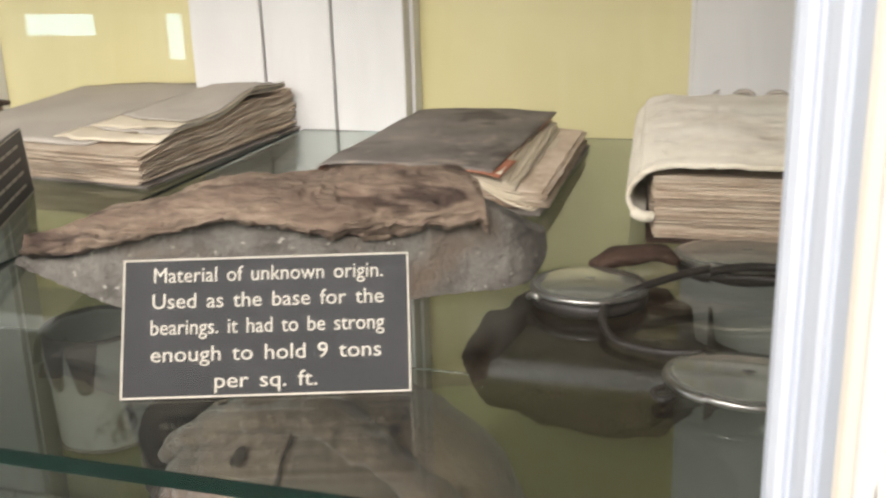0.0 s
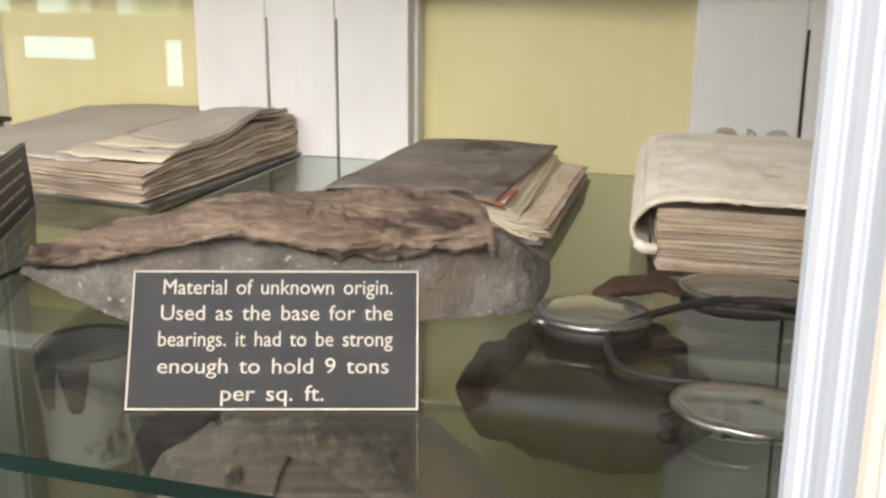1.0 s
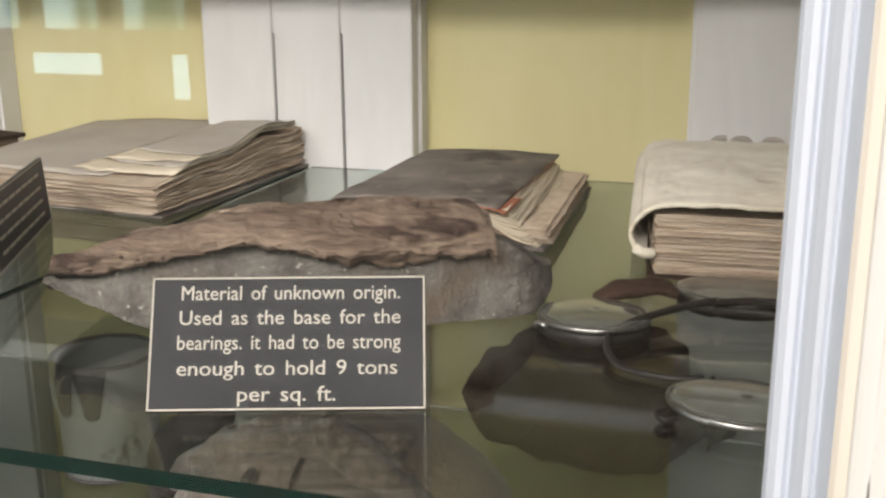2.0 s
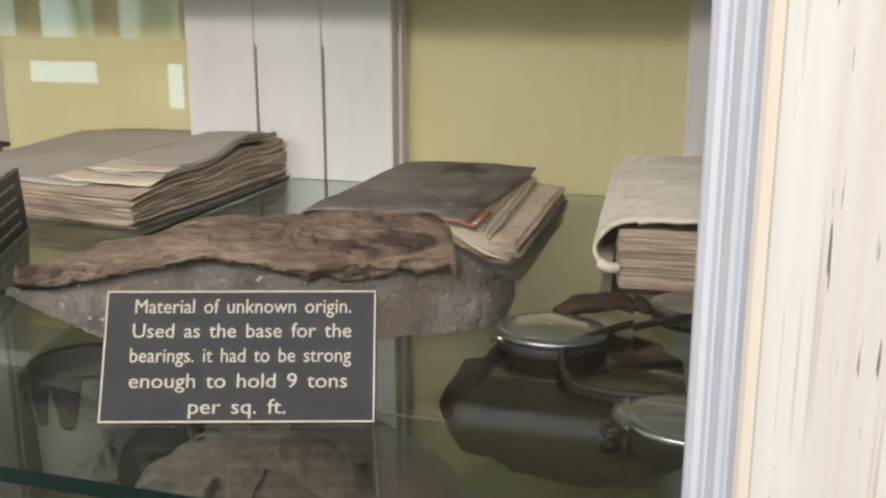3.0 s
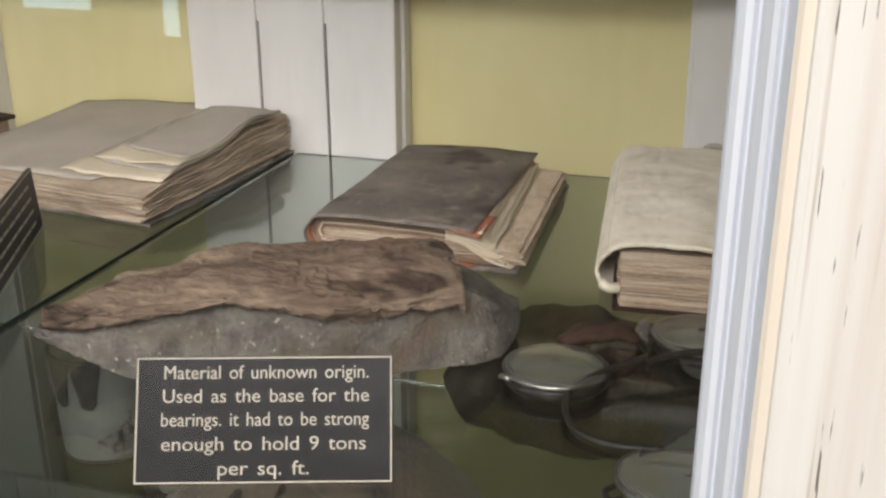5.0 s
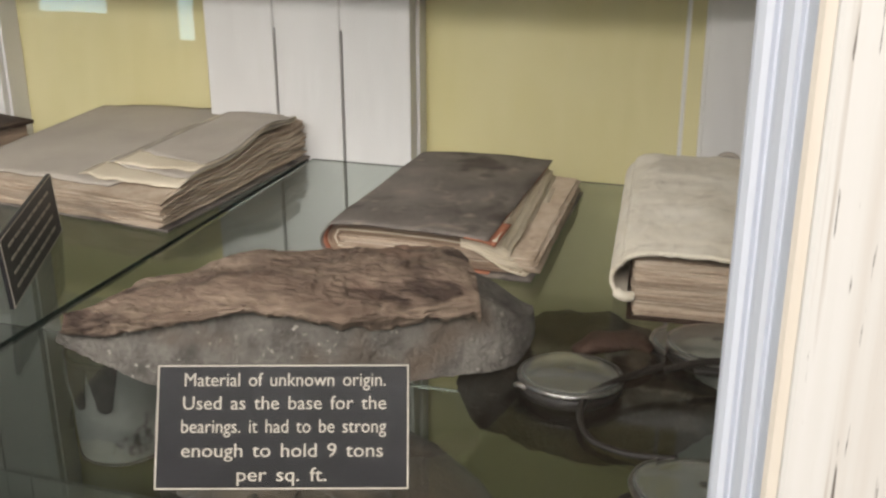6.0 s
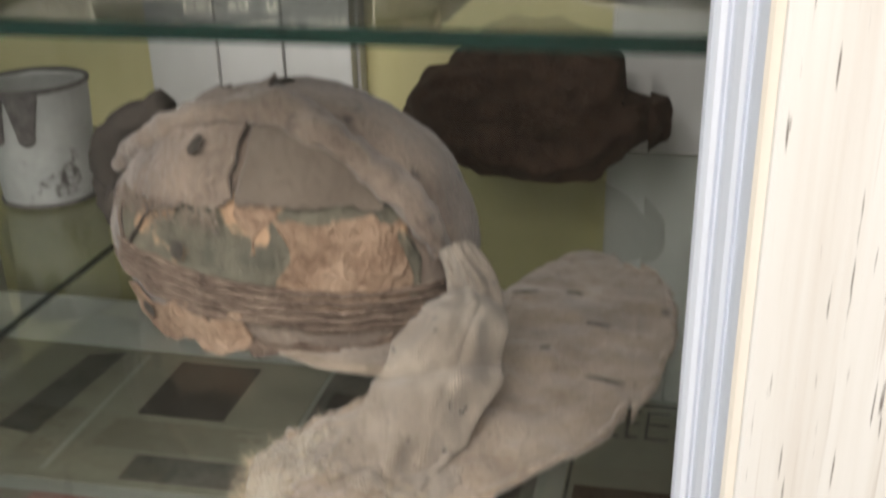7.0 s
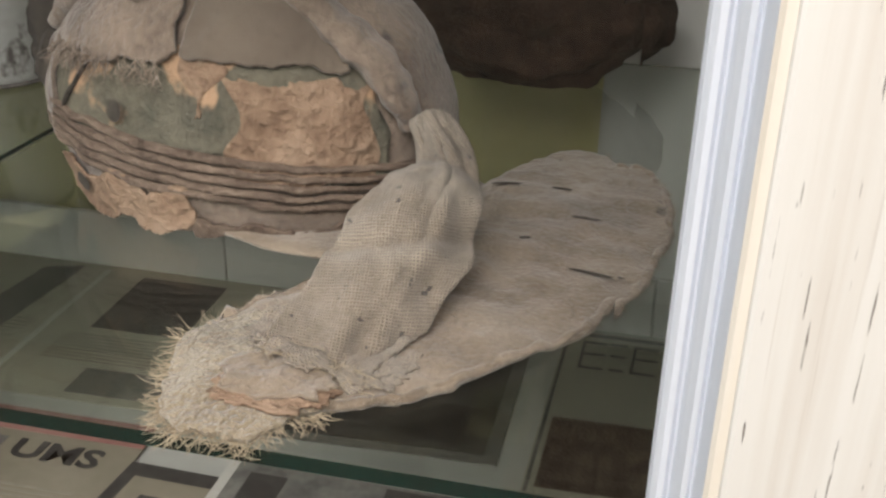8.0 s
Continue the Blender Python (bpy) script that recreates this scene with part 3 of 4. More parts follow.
part("body", grid(stone_body, 320, 120), STONE, stone, "gritty grey stone", True)
part("crust", grid(crust_body, 110, 260, 0.0, True), CRUST, stone, "flaking brown crust", True)

# ---- upper shelf: the books ----
rng = random.Random(4)


def loose_pages():
    """A worn block of pages without its cover, its loose top sheets lifted."""
    thing = root("page_block", (-0.46, 0.74, S1), "worn coverless block of yellowed pages on glass shelf", "book")
    quad = [(-0.580, 0.643), (-0.369, 0.615), (-0.356, 0.832), (-0.566, 0.856)]

    def rise(x, y):
        far = (y - 0.62) / 0.22
        edge = max(0, (x + 0.46) / 0.10)
        return 0.020 + 0.007 * far + (0.004 + 0.009 * far) * edge ** 2 * (0.8 + 0.3 * math.sin(y * 60)) - 0.0015 * edge

    def level(x, y, s):
        wave = 0.0024 * noise.noise(Vector((x * 30, y * 45, s * 14))) * max(0, min(1, (x + 0.47) * 12))
        return S1 + 0.0026 + rise(x, y) * s + wave * math.sin(min(s, 1) * math.pi)

    part("pages", stack(quad, level, 34, 0.0027, rng, 24), PAPER, thing)
    part("cover", stack([(-0.582, 0.640), (-0.3635, 0.6125), (-0.3515, 0.836), (-0.568, 0.858)], lambda x, y, s: S1 + 0.0003 + 0.0019 * s, 1, 0.0004, rng, 10), LEATHER, thing, "dark bottom board")

    def top_sheet(u, v):
        x = -0.578 + u * 0.205 - 0.052 * (1 - v) ** 1.3 * u
        y = 0.646 + v * 0.205 - 0.012 * u * (1 - v) + 0.004 * noise.noise(Vector((u * 9, v * 9, 0)))
        return Vector((x, y, S1 + 0.0034 + rise(x, y) + 0.0035 * math.sin(u * 3) * (0.4 + v) + 0.0008 * noise.noise(Vector((x * 50, y * 50, 2)))))

    part("sheet", grid(top_sheet, 24, 24, 0.0009), PAPERG, thing, "grey dusty top sheet", True)
    for k in range(4):
        def leaf(u, v, k=k):
            x = -0.462 + 0.007 * k + u * (0.097 - 0.006 * k) + 0.010 * v
            y = 0.634 + 0.013 * k + 0.016 * (1 - u) * (1 + k % 2) + v * (0.185 - 0.016 * k) + 0.005 * noise.noise(Vector((u * 6, k, 0)))
            lift = 0.0022 + 0.0017 * k + 0.0008 * math.exp(-9 * v) * noise.noise(Vector((u * 4, k * 3.0, 5))) + 0.0025 * u * u * v
            return Vector((min(x, -0.364 + 0.012 * v), y, S1 + 0.0034 + rise(x, y) + lift + 0.0012 * noise.noise(Vector((x * 60, y * 50, k)))))
        part("sheet", grid(leaf, 14, 26, 0.0007), (PAPERL, PAPERG)[k % 2], thing, "curled loose sheet", True)


def folded_book():
    """A limp cloth-covered book, its pages rounding into the spine and fanning at the fore edge."""
    thing = root("cloth_book", (-0.17, 0.70, S1), "limp charcoal cloth-covered book with fanned yellowed pages on glass shelf", "book")
    z0 = S1 + 0.0012

    def wrap(k, n, right_top, right_low, top, y0, y1, name, material, label, thick):
        """One U-shaped sheet round the spine; k of n counts inwards."""
        sh = k / n
        zt, zb = top - 0.0125 * sh, z0 + 0.0105 * sh
        r = (zt - zb) / 2
        left = -0.2345 + 0.010 * sh
        line = [(right_low, zb), ((right_low + left) / 2, zb), (left + r, zb), (left + 0.3 * r, zb + 0.35 * r), (left, zb + r), (left + 0.3 * r, zt - 0.35 * r), (left + r, zt), ((right_top + left) / 2, zt + 0.0012 * (1 - sh)), (right_top, zt - 0.0008)]

        def f(u, v):
            p = along([(a, 0, b) for a, b in line], u)
            y = y0 + (y1 - y0) * v + (p.x + 0.235) * 0.05 * v
            wob = noise.noise_vector(Vector((p.x * 40, y * 40, k + p.z * 90)))
            return Vector((p.x + 0.0006 * wob.x - 0.010 * v * (u < 0.5) * 0.3, y + 0.0008 * wob.y, p.z + (0.0007 * wob.z + 0.0011 * noise.noise(Vector((p.x * 22, y * 17, 3))) * (k < 1)) * (u > 0.3)))
        part(name, grid(f, 40, 26, thick), material, thing, label, True)

    wrap(0, 8, -0.1185, -0.0895, S1 + 0.0285, 0.594, 0.787, "cover", LEATHER, "charcoal cloth cover", 0.0014)
    wrap(0.8, 8, -0.1185, -0.118, S1 + 0.0285, 0.5965, 0.770, "lining", REDEDGE, "red-brown lining", 0.0009)
    for k in range(2, 8):
        wrap(k, 8, -0.128 - 0.001 * k + rng.uniform(-0.003, 0.003), -0.094 - 0.002 * k, S1 + 0.0285, 0.598 + 0.0012 * k, 0.786, "sheet", PAPERL if k == 5 else PAGEB, "", 0.0009)
    part("pages", stack([(-0.222, 0.603), (-0.0885, 0.604), (-0.0965, 0.794), (-0.224, 0.780)], lambda x, y, s: z0 + 0.0022 + s * (0.0130 - 0.10 * max(0, x + 0.122)), 16, 0.0020, rng, 14), PAPER, thing, "fanned yellowed pages")
    for k in range(15):
        sh = k / 14
        reach, lag = rng.uniform(-0.002, 0.002), rng.uniform(-1, 1)

        def leaf(u, v, k=k, sh=sh, reach=reach, lag=lag):
            """One fanned leaf: it leaves the fold level and droops to its own place on the slope."""
            out = 0.018 + 0.027 * sh + reach + 0.0018 * noise.noise(Vector((v * 9, k * 2.3, 1))) + 0.006 * (1 - v) * (1 - sh)
            x = -0.138 + u * out - 0.008 * v
            y = 0.600 + 0.0010 * lag + v * 0.188 + 0.002 * noise.noise(Vector((u * 5, k, 3)))
            drop = 0.0118 * sh * smooth(u * 1.15) + 0.0025 * u * u * (1 - v)
            return Vector((x, y, z0 + 0.0258 - 0.0006 * k - drop * (0.85 + 0.25 * (1 - v)) + 0.0011 * u * noise.noise(Vector((x * 40, y * 26, k * 1.7)))))
        part("sheet", grid(leaf, 9, 22, 0.0005), PAPERL, thing, "curled yellow page edge", True)
    torn_corner(thing)


def torn_corner(thing):
    def f(u, v):
        x, y = -0.134 + 0.021 * u, 0.5925 + 0.045 * v * (1 - 0.4 * (1 - u))
        return Vector((x, y, S1 + 0.0276 - 0.0035 * u * u + 0.0004 * noise.noise(Vector((x * 90, y * 90, 0)))))
    part("lining", grid(f, 8, 12, 0.0007), REDEDGE, thing, "red-brown torn lining", True)


def canvas_book():
    """A thick book in a loose canvas wrapper that folds over its edge."""
    thing = root("canvas_book", (0.04, 0.66, S1), "thick book in stained cream canvas wrapper on glass shelf", "book")
    part("pages", stack([(-0.021, 0.560), (0.118, 0.566), (0.112, 0.762), (-0.046, 0.757)], lambda x, y, s: S1 + 0.003 + 0.0335 * s, 52, 0.0013, rng, 16), PAPER, thing, "ragged page edges")
    part("cover", stack([(-0.024, 0.558), (0.12, 0.565), (0.114, 0.76), (-0.048, 0.757)], lambda x, y, s: S1 + 0.0002 + 0.0026 * s, 1, 0.0012, rng, 12), BROWNL, thing, "dark bottom cover")
    line = [(0.122, 1.2095), (0.06, 1.2115), (0.004, 1.2115), (-0.016, 1.2100), (-0.0275, 1.2055), (-0.0325, 1.1975), (-0.0305, 1.1905), (-0.0245, 1.1855)]

    def f(u, v):
        p = along([(a, 0, b) for a, b in line], u)
        y = 0.556 + 0.212 * v + (0.004 * noise.noise(Vector((p.x * 30, 0, 7))) + 0.0016 * noise.noise(Vector((p.x * 190, 0, 7)))) * (1 - v)
        hump = 0.007 * math.sin(min(1, v * 0.8 + 0.1) * math.pi) - 0.0015 * max(0, 0.12 - v) / 0.12
        w = noise.noise(Vector((p.x * 45, y * 45, 1))) + 0.5 * noise.noise(Vector((p.x * 110, y * 110, 4)))
        return Vector((p.x - 0.021 * v, y, p.z + hump * (u < 0.55) + 0.0021 * w + 0.0006 * noise.noise(Vector((p.x * 260, y * 260, 8)))))

    part("wrapper", grid(f, 96, 90, 0.0024), CANVAS, thing, "stained cream canvas wrapper with a folded edge", True)
    part("clasp", tube([(-0.031, 0.558, 1.187), (-0.027, 0.556, 1.1855), (-0.0215, 0.559, 1.1845)], 0.0034, 10, 10, 0.9, 0.0006), CANVAS, thing, "rolled canvas tab", True)
    for x in (0.005, 0.027):
        part("tie_loop", tube([(x - 0.008, 0.766, 1.209), (x - 0.005, 0.770, 1.2175), (x + 0.005, 0.770, 1.2175), (x + 0.008, 0.766, 1.209)], 0.0022, 10, 8), PAPERG, thing, "grey tie loop", True)


loose_pages()
folded_book()
canvas_book()
dark = root("dark_book", (-0.70, 0.74, S1), "dark leather-bound book lying on the glass shelf", "book")
part("cover", turned(box(-0.06, 0.06, -0.08, 0.08, 0.0, 0.004, 0.001), pose(-0.70, 0.74, S1 + 0.0005, 0, 0, -14)), BROWNL, dark)
part("pages", turned(box(-0.055, 0.055, -0.075, 0.075, 0.004, 0.020, 0.001), pose(-0.70, 0.74, S1 + 0.0005, 0, 0, -14)), PAGEB, dark)
part("cover", turned(box(-0.06, 0.06, -0.08, 0.08, 0.020, 0.024, 0.001), pose(-0.70, 0.74, S1 + 0.0005, 0, 0, -14)), BROWNL, dark)

# ---- upper shelf: spectacles ----
def lens(thing, c, r, tilt):
    def f(u, v):
        a = 2 * math.pi * u
        return Vector((math.cos(a), math.sin(a), 0)) * r * (0.001 + 0.999 * v) + Vector((0, 0, 0.0018 * (1 - v * v)))
    bm = grid(f, 40, 8, 0.0016, True)
    part("lens", turned(bm, Matrix.Translation(c) @ pose(0, 0, 0, *tilt)), DULLENS, thing, "dusty round glass lens", True)
    ring = [Matrix.Translation(c) @ pose(0, 0, 0, *tilt) @ Vector((math.cos(a) * r, math.sin(a) * r, 0)) for a in (2 * math.pi * k / 36 for k in range(37))]
    part("rim", tube(ring, 0.0015, 72, 8), SILVER, thing, "tarnished metal rim", True)


gog = root("goggles", (-0.01, 0.49, S1), "old wire-rimmed goggles with brown leather bridge on glass shelf", "goggles")
lens(gog, Vector((-0.0425, 0.4640, S1 + 0.0072)), 0.0255, (-2, 0, 0))
lens(gog, Vector((0.0180, 0.5220, S1 + 0.0072)), 0.0265, (-2, 0, 0))
part("leather_bridge", tube([(-0.046, 0.494, S1 + 0.006), (-0.034, 0.503, S1 + 0.010), (-0.018, 0.506, S1 + 0.011), (-0.006, 0.503, S1 + 0.008)], lambda s: 0.0015 + 0.009 * math.sin(math.pi * min(1, 0.1 + s * 0.85)), 22, 10, 0.45, 0.0018), BROWNL, gog, "crumpled brown leather bridge", True)
part("skirt", tube([(-0.0425 + 0.0240 * math.cos(a), 0.4640 + 0.0240 * math.sin(a), S1 + 0.0034) for a in (2 * math.pi * k / 24 for k in range(25))], 0.0028, 48, 8, 1.3), BLACKW, gog, "black rubber ring", True)
part("skirt", tube([(0.0180 + 0.0245 * math.cos(a), 0.5220 + 0.0245 * math.sin(a), S1 + 0.0034) for a in (2 * math.pi * k / 24 for k in range(25))], 0.0028, 48, 8, 1.3), BLACKW, gog, "black rubber ring", True)
part("hinge", tube([(-0.068, 0.452, S1 + 0.004), (-0.0655, 0.447, S1 + 0.007), (-0.062, 0.446, S1 + 0.006), (-0.063, 0.451, S1 + 0.003)], 0.0014, 14, 8), SILVER, gog, "bent metal hinge", True)
spec = root("spectacles", (0.025, 0.40, S1), "old black wire spectacles lying on glass shelf", "spectacles")
lens(spec, Vector((0.0255, 0.3810, S1 + 0.0045)), 0.0255, (-3, 2, 0))
lens(spec, Vector((0.0800, 0.4050, S1 + 0.0045)), 0.0255, (-3, 2, 0))
part("nose_bridge", tube([(0.049, 0.391, S1 + 0.005), (0.053, 0.398, S1 + 0.009), (0.056, 0.395, S1 + 0.005)], 0.0014, 12, 8), BLACKW, spec, "", True)
part("temple", tube([(0.055, 0.492, S1 + 0.010), (0.030, 0.495, S1 + 0.011), (0.010, 0.487, S1 + 0.0115), (-0.012, 0.468, S1 + 0.010), (-0.029, 0.447, S1 + 0.0075), (-0.031, 0.428, S1 + 0.005), (-0.022, 0.411, S1 + 0.003), (-0.004, 0.404, S1 + 0.003), (0.012, 0.4045, S1 + 0.004)], lambda s: 0.0021 - 0.0006 * s, 60, 10), BLACKW, spec, "black curled wire temple", True)
part("temple", tube([(0.010, 0.484, S1 + 0.0085), (0.030, 0.486, S1 + 0.008), (0.055, 0.482, S1 + 0.006), (0.085, 0.470, S1 + 0.004), (0.100, 0.43, S1 + 0.004)], 0.0017, 40, 8), BLACKW, spec, "", True)
part("hinge", tube([(0.000, 0.371, S1 + 0.0035), (-0.003, 0.366, S1 + 0.0035), (0.000, 0.361, S1 + 0.003), (0.004, 0.364, S1 + 0.003)], 0.0013, 14, 8), BLACKW, spec, "", True)
for thing in (gog, spec):
    thing.location.x += 0.0035

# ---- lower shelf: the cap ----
# near-black colour that paints the shade inside the cap's holes and gaps
GAPSHADE = mat("gap_shade_paint", [(0.03, 0.024, 0.02), (0.06, 0.05, 0.04)], 0.95, 200)
cap = root("cap", (-0.13, 0.46, S2), "decayed dusty cloth cap with torn crown and frayed brim", "cap")
CEN = Vector((-0.190, 0.514, S2 + 0.0015))
CRX, CRY, CRH = 0.115, 0.083, 0.136


def dome(a, h, off=0.0):
    """A place on the crown: a in degrees round it (-90 faces the glass), h from rim to top."""
    t = radians(a)
    full = max(0.0, 1 - max(h, 0.0) ** 2.8) ** 0.5
    full *= 0.93 + 0.07 * math.sin(min(h, 1) * 3.1)
    p = Vector((CRX * math.cos(t) * full, CRY * math.sin(t) * full, CRH * h))
    out = Vector((math.cos(t) / CRX * full, math.sin(t) / CRY * full, max(h, 0) ** 1.8 / CRH)).normalized()
    p += out * (off + 0.0035 * noise.noise(p * 28) + 0.0013 * noise.noise(p * 90) + 0.0006 * noise.noise(p * 230 + Vector((off * 4000, 0, 0))))
    p.z += 0.004 * math.cos(t) * -1 * (1 - h)
    return CEN + p


def shell(name, material, a0, a1, h0, h1, off, thick, ragged=0.03, label="", tilt=0.0, nu=72, nv=42):
    """A layer over part of the crown with torn edges."""
    def f(u, v):
        a = a0 + (a1 - a0) * u
        lo = h0 + tilt * (u - 0.5) + ragged * noise.noise(Vector((a * 0.09, 1, off * 900))) + 0.28 * ragged * noise.noise(Vector((a * 0.4, 1, off * 900))) + 0.12 * ragged * noise.noise(Vector((a * 1.1, 1, off * 900)))
        hi = h1 + tilt * (u - 0.5) + ragged * noise.noise(Vector((a * 0.09, 7, off * 900))) + 0.28 * ragged * noise.noise(Vector((a * 0.4, 9, off * 900))) + 0.12 * ragged * noise.noise(Vector((a * 1.1, 9, off * 900)))
        h = lo + (hi - lo) * v
        a += ragged * 90 * noise.noise(Vector((h * 9, 4 if u < 0.5 else 8, off * 900))) * abs(2 * u - 1)
        return dome(a, min(h, 0.995), off)
    return part(name, grid(f, nu, nv, thick), material, cap, label, True)


part("crown", grid(lambda u, v: dome(360 * u, v * 0.999), 96, 44, 0.0, True), CAPC, cap, "dusty grey-brown crown cloth", True)
shell("front_panel", CAPG, -142, -38, 0.22, 0.66, 0.0010, 0.0012, 0.04, "grey-green threadbare front panel")
shell("bare_patch", ORANGE, -80, -40, 0.22, 0.58, 0.0016, 0.0009, 0.07, "bare orange-brown lining")
shell("bare_patch", ORANGE, -91, -84, 0.46, 0.66, 0.0019, 0.0008, 0.08, "bare orange-brown lining", 0, 24, 24)
shell("flap", CAPF, -92, -44, 0.63, 0.93, 0.0050, 0.0022, 0.025, "smooth torn grey-brown flap", -0.03)
shell("fold", CAPC, -150, -95, 0.60, 0.97, 0.0065, 0.0035, 0.05, "folded back dusty cloth", 0.06)
shell("fold", CAPC, -176, -142, 0.20, 0.85, 0.0035, 0.0025, 0.04, "folded back dusty cloth")
for k, h in enumerate((0.27, 0.232, 0.195, 0.158, 0.122)):
    def ridge(s, h=h, k=k):
        a = -178 + 150 * s
        return dome(a, h + 0.16 * (1 - s) ** 1.5 + 0.008 * noise.noise(Vector((s * 9, k, 0))), 0.0016)
    part("band_ridge", tube([ridge(i / 30) for i in range(31)], lambda s: 0.0027 - 0.0005 * math.sin(9 * s), 110, 8, 0.8, 0.0010), BANDM, cap, "ridged brown hat band", True)
shell("rim_tatter", ORANGE, -140, -92, -0.01, 0.16, 0.004, 0.0018, 0.07, "torn orange-brown rim", 0.02)
shell("rim_tatter", BANDM, -92, -48, -0.02, 0.07, 0.003, 0.0022, 0.05, "torn brown rim", 0.0)


def lining(u, v):
    a = 2 * math.pi * u
    r = v * (1 + 0.05 * noise.noise(Vector((math.cos(a) * 3, math.sin(a) * 3, 1))))
    return Vector((-0.130 + 0.078 * r * math.cos(a), 0.492 + 0.070 * r * math.sin(a), S2 + 0.0026 + 0.0006 * noise.noise(Vector((u * 20, v * 9, 3)))))


part("lining", grid(lining, 60, 6, 0.0022, True), BRIMM, cap, "sandy felt lining", True)
BC, BL, BW = Vector((-0.0725, 0.440, 0)), Vector((0.295, 0.955, 0)), Vector((0.955, -0.295, 0))


def brim_at(a, r):
    """A place on the brim: a round it, r from its middle to its edge."""
    cu, cv = math.cos(a), math.sin(a)
    edge = 1 + 0.025 * noise.noise(Vector((cu * 4, cv * 4, 2))) + 0.022 * noise.noise(Vector((cu * 16, cv * 16, 2))) + 0.012 * noise.noise(Vector((cu * 45, cv * 45, 2)))
    near = 0.024 + 0.040 * min(1, max(0, (-cu - 0.45) / 0.25))
    far = 0.093 - 0.016 * min(1, max(0, (-cu - 0.2) / 0.6))
    p = BC + BL * ((0.176 if cu > 0 else 0.152) * cu * r * edge) + BW * ((far if cv > 0 else near) * cv * r * edge)
    rise = 0.010 * (1 - r) + 0.0055 * noise.noise(p * 22) * (1 - 0.5 * r) + 0.0020 * noise.noise(p * 75) + 0.0009 * noise.noise(p * 210)
    if cu < -0.75:
        rise += 0.004 * r * (-cu - 0.75) / 0.25
    return Vector((p.x, p.y, S2 + 0.0038 + max(rise, -0.0008)))


def brim_z(x, y):
    """The height of the brim's upper face over a place on the shelf."""
    rel = Vector((x, y, 0)) - BC
    lu, lv = rel.dot(BL) / (0.176 if rel.dot(BL) > 0 else 0.152), rel.dot(BW)
    cu = lu / max(1e-6, math.hypot(lu, lv / 0.06))
    wide = 0.093 - 0.016 * min(1, max(0, (-cu - 0.2) / 0.6)) if lv > 0 else 0.024 + 0.040 * min(1, max(0, (-cu - 0.45) / 0.25))
    return brim_at(math.atan2(lv / wide, lu), min(1.0, math.hypot(lu, lv / wide))).z


brim = part("brim", grid(lambda u, v: brim_at(2 * math.pi * u, 0.02 + 0.98 * v), 180, 60, 0.0036, True), BRIMM, cap, "sandy felt brim with a frayed edge", True)
PAD = Vector((-0.111, 0.323, 0))


def end_at(a, r):
    """A place on the frayed under-layer at the brim's end."""
    edge = 1 + 0.10 * noise.noise(Vector((math.cos(a) * 2, math.sin(a) * 2, 6))) + 0.06 * noise.noise(Vector((math.cos(a) * 9, math.sin(a) * 9, 6)))
    p = PAD + Vector((0.036 * math.cos(a), 0.048 * math.sin(a), 0)) * r * edge
    return Vector((p.x, p.y, S2 + 0.0035 + 0.006 * (1 - r * r) + 0.0026 * noise.noise(p * 60) * r + 0.0008 * noise.noise(p * 210)))


part("brim_layer", grid(lambda u, v: end_at(2 * math.pi * u, 0.02 + 0.98 * v), 120, 34, 0.0026, True), PADM, cap, "frayed cream under-layer", True)


def scrap(c, turn, long, wide, up, seed):
    """A torn scrap lying on the brim's end."""
    def f(u, v):
        a = 2 * math.pi * u
        r = v * (1 + 0.34 * noise.noise(Vector((2 * math.cos(a), 2 * math.sin(a), seed))) + 0.16 * noise.noise(Vector((8 * math.cos(a), 8 * math.sin(a), seed))))
        x, y = long * r * math.cos(a), wide * r * math.sin(a)
        x, y = c[0] + x * math.cos(turn) - y * math.sin(turn), c[1] + x * math.sin(turn) + y * math.cos(turn)
        z = max(brim_z(x, y), end_at(math.atan2((y - PAD.y) / 0.048, (x - PAD.x) / 0.036), min(1.0, math.hypot((x - PAD.x) / 0.036, (y - PAD.y) / 0.048))).z)
        return Vector((x, y, z + up + 0.0012 * noise.noise(Vector((x * 90, y * 90, seed)))))
    return grid(f, 70, 12, 0.0011, True)


part("brim_layer", scrap((-0.1000, 0.3030), 0.000, 0.0227, 0.0150, 0.0012, 3.0), ORANGE, cap, "torn orange-brown inner layer", True)
part("brim_layer", scrap((-0.1000, 0.3070), 0.000, 0.0213, 0.0140, 0.0024, 9.0), BRIMM, cap, "flat grey-brown scrap of cloth", True)


for x, y, long, turn in ((-0.004, 0.489, 0.008, -8), (0.004, 0.433, 0.011, -12), (-0.030, 0.455, 0.003, 20), (-0.050, 0.520, 0.009, 15), (-0.022, 0.535, 0.006, -5)):
    rel = Vector((x, y, 0)) - BC
    a = math.atan2(rel.dot(BW) / 0.093, rel.dot(BL) / (0.176 if rel.dot(BL) > 0 else 0.152))
    q = math.hypot(rel.dot(BW) / 0.093, rel.dot(BL) / (0.176 if rel.dot(BL) > 0 else 0.152))
    z = brim_at(a, q).z + 0.0009
    bm = grid(lambda u, v, long=long: Vector((long * v * math.cos(6.2832 * u), 0.0016 * v * math.sin(6.2832 * u) + 0.0007 * noise.noise(Vector((u * 9, long * 900, 0))), 0.0006 * (1 - v))), 14, 2, 0.0, True)
    part("worn_slit", turned(bm, pose(x, y, z, 0, 0, turn)), GAPSHADE, brim, "dark worn slit")


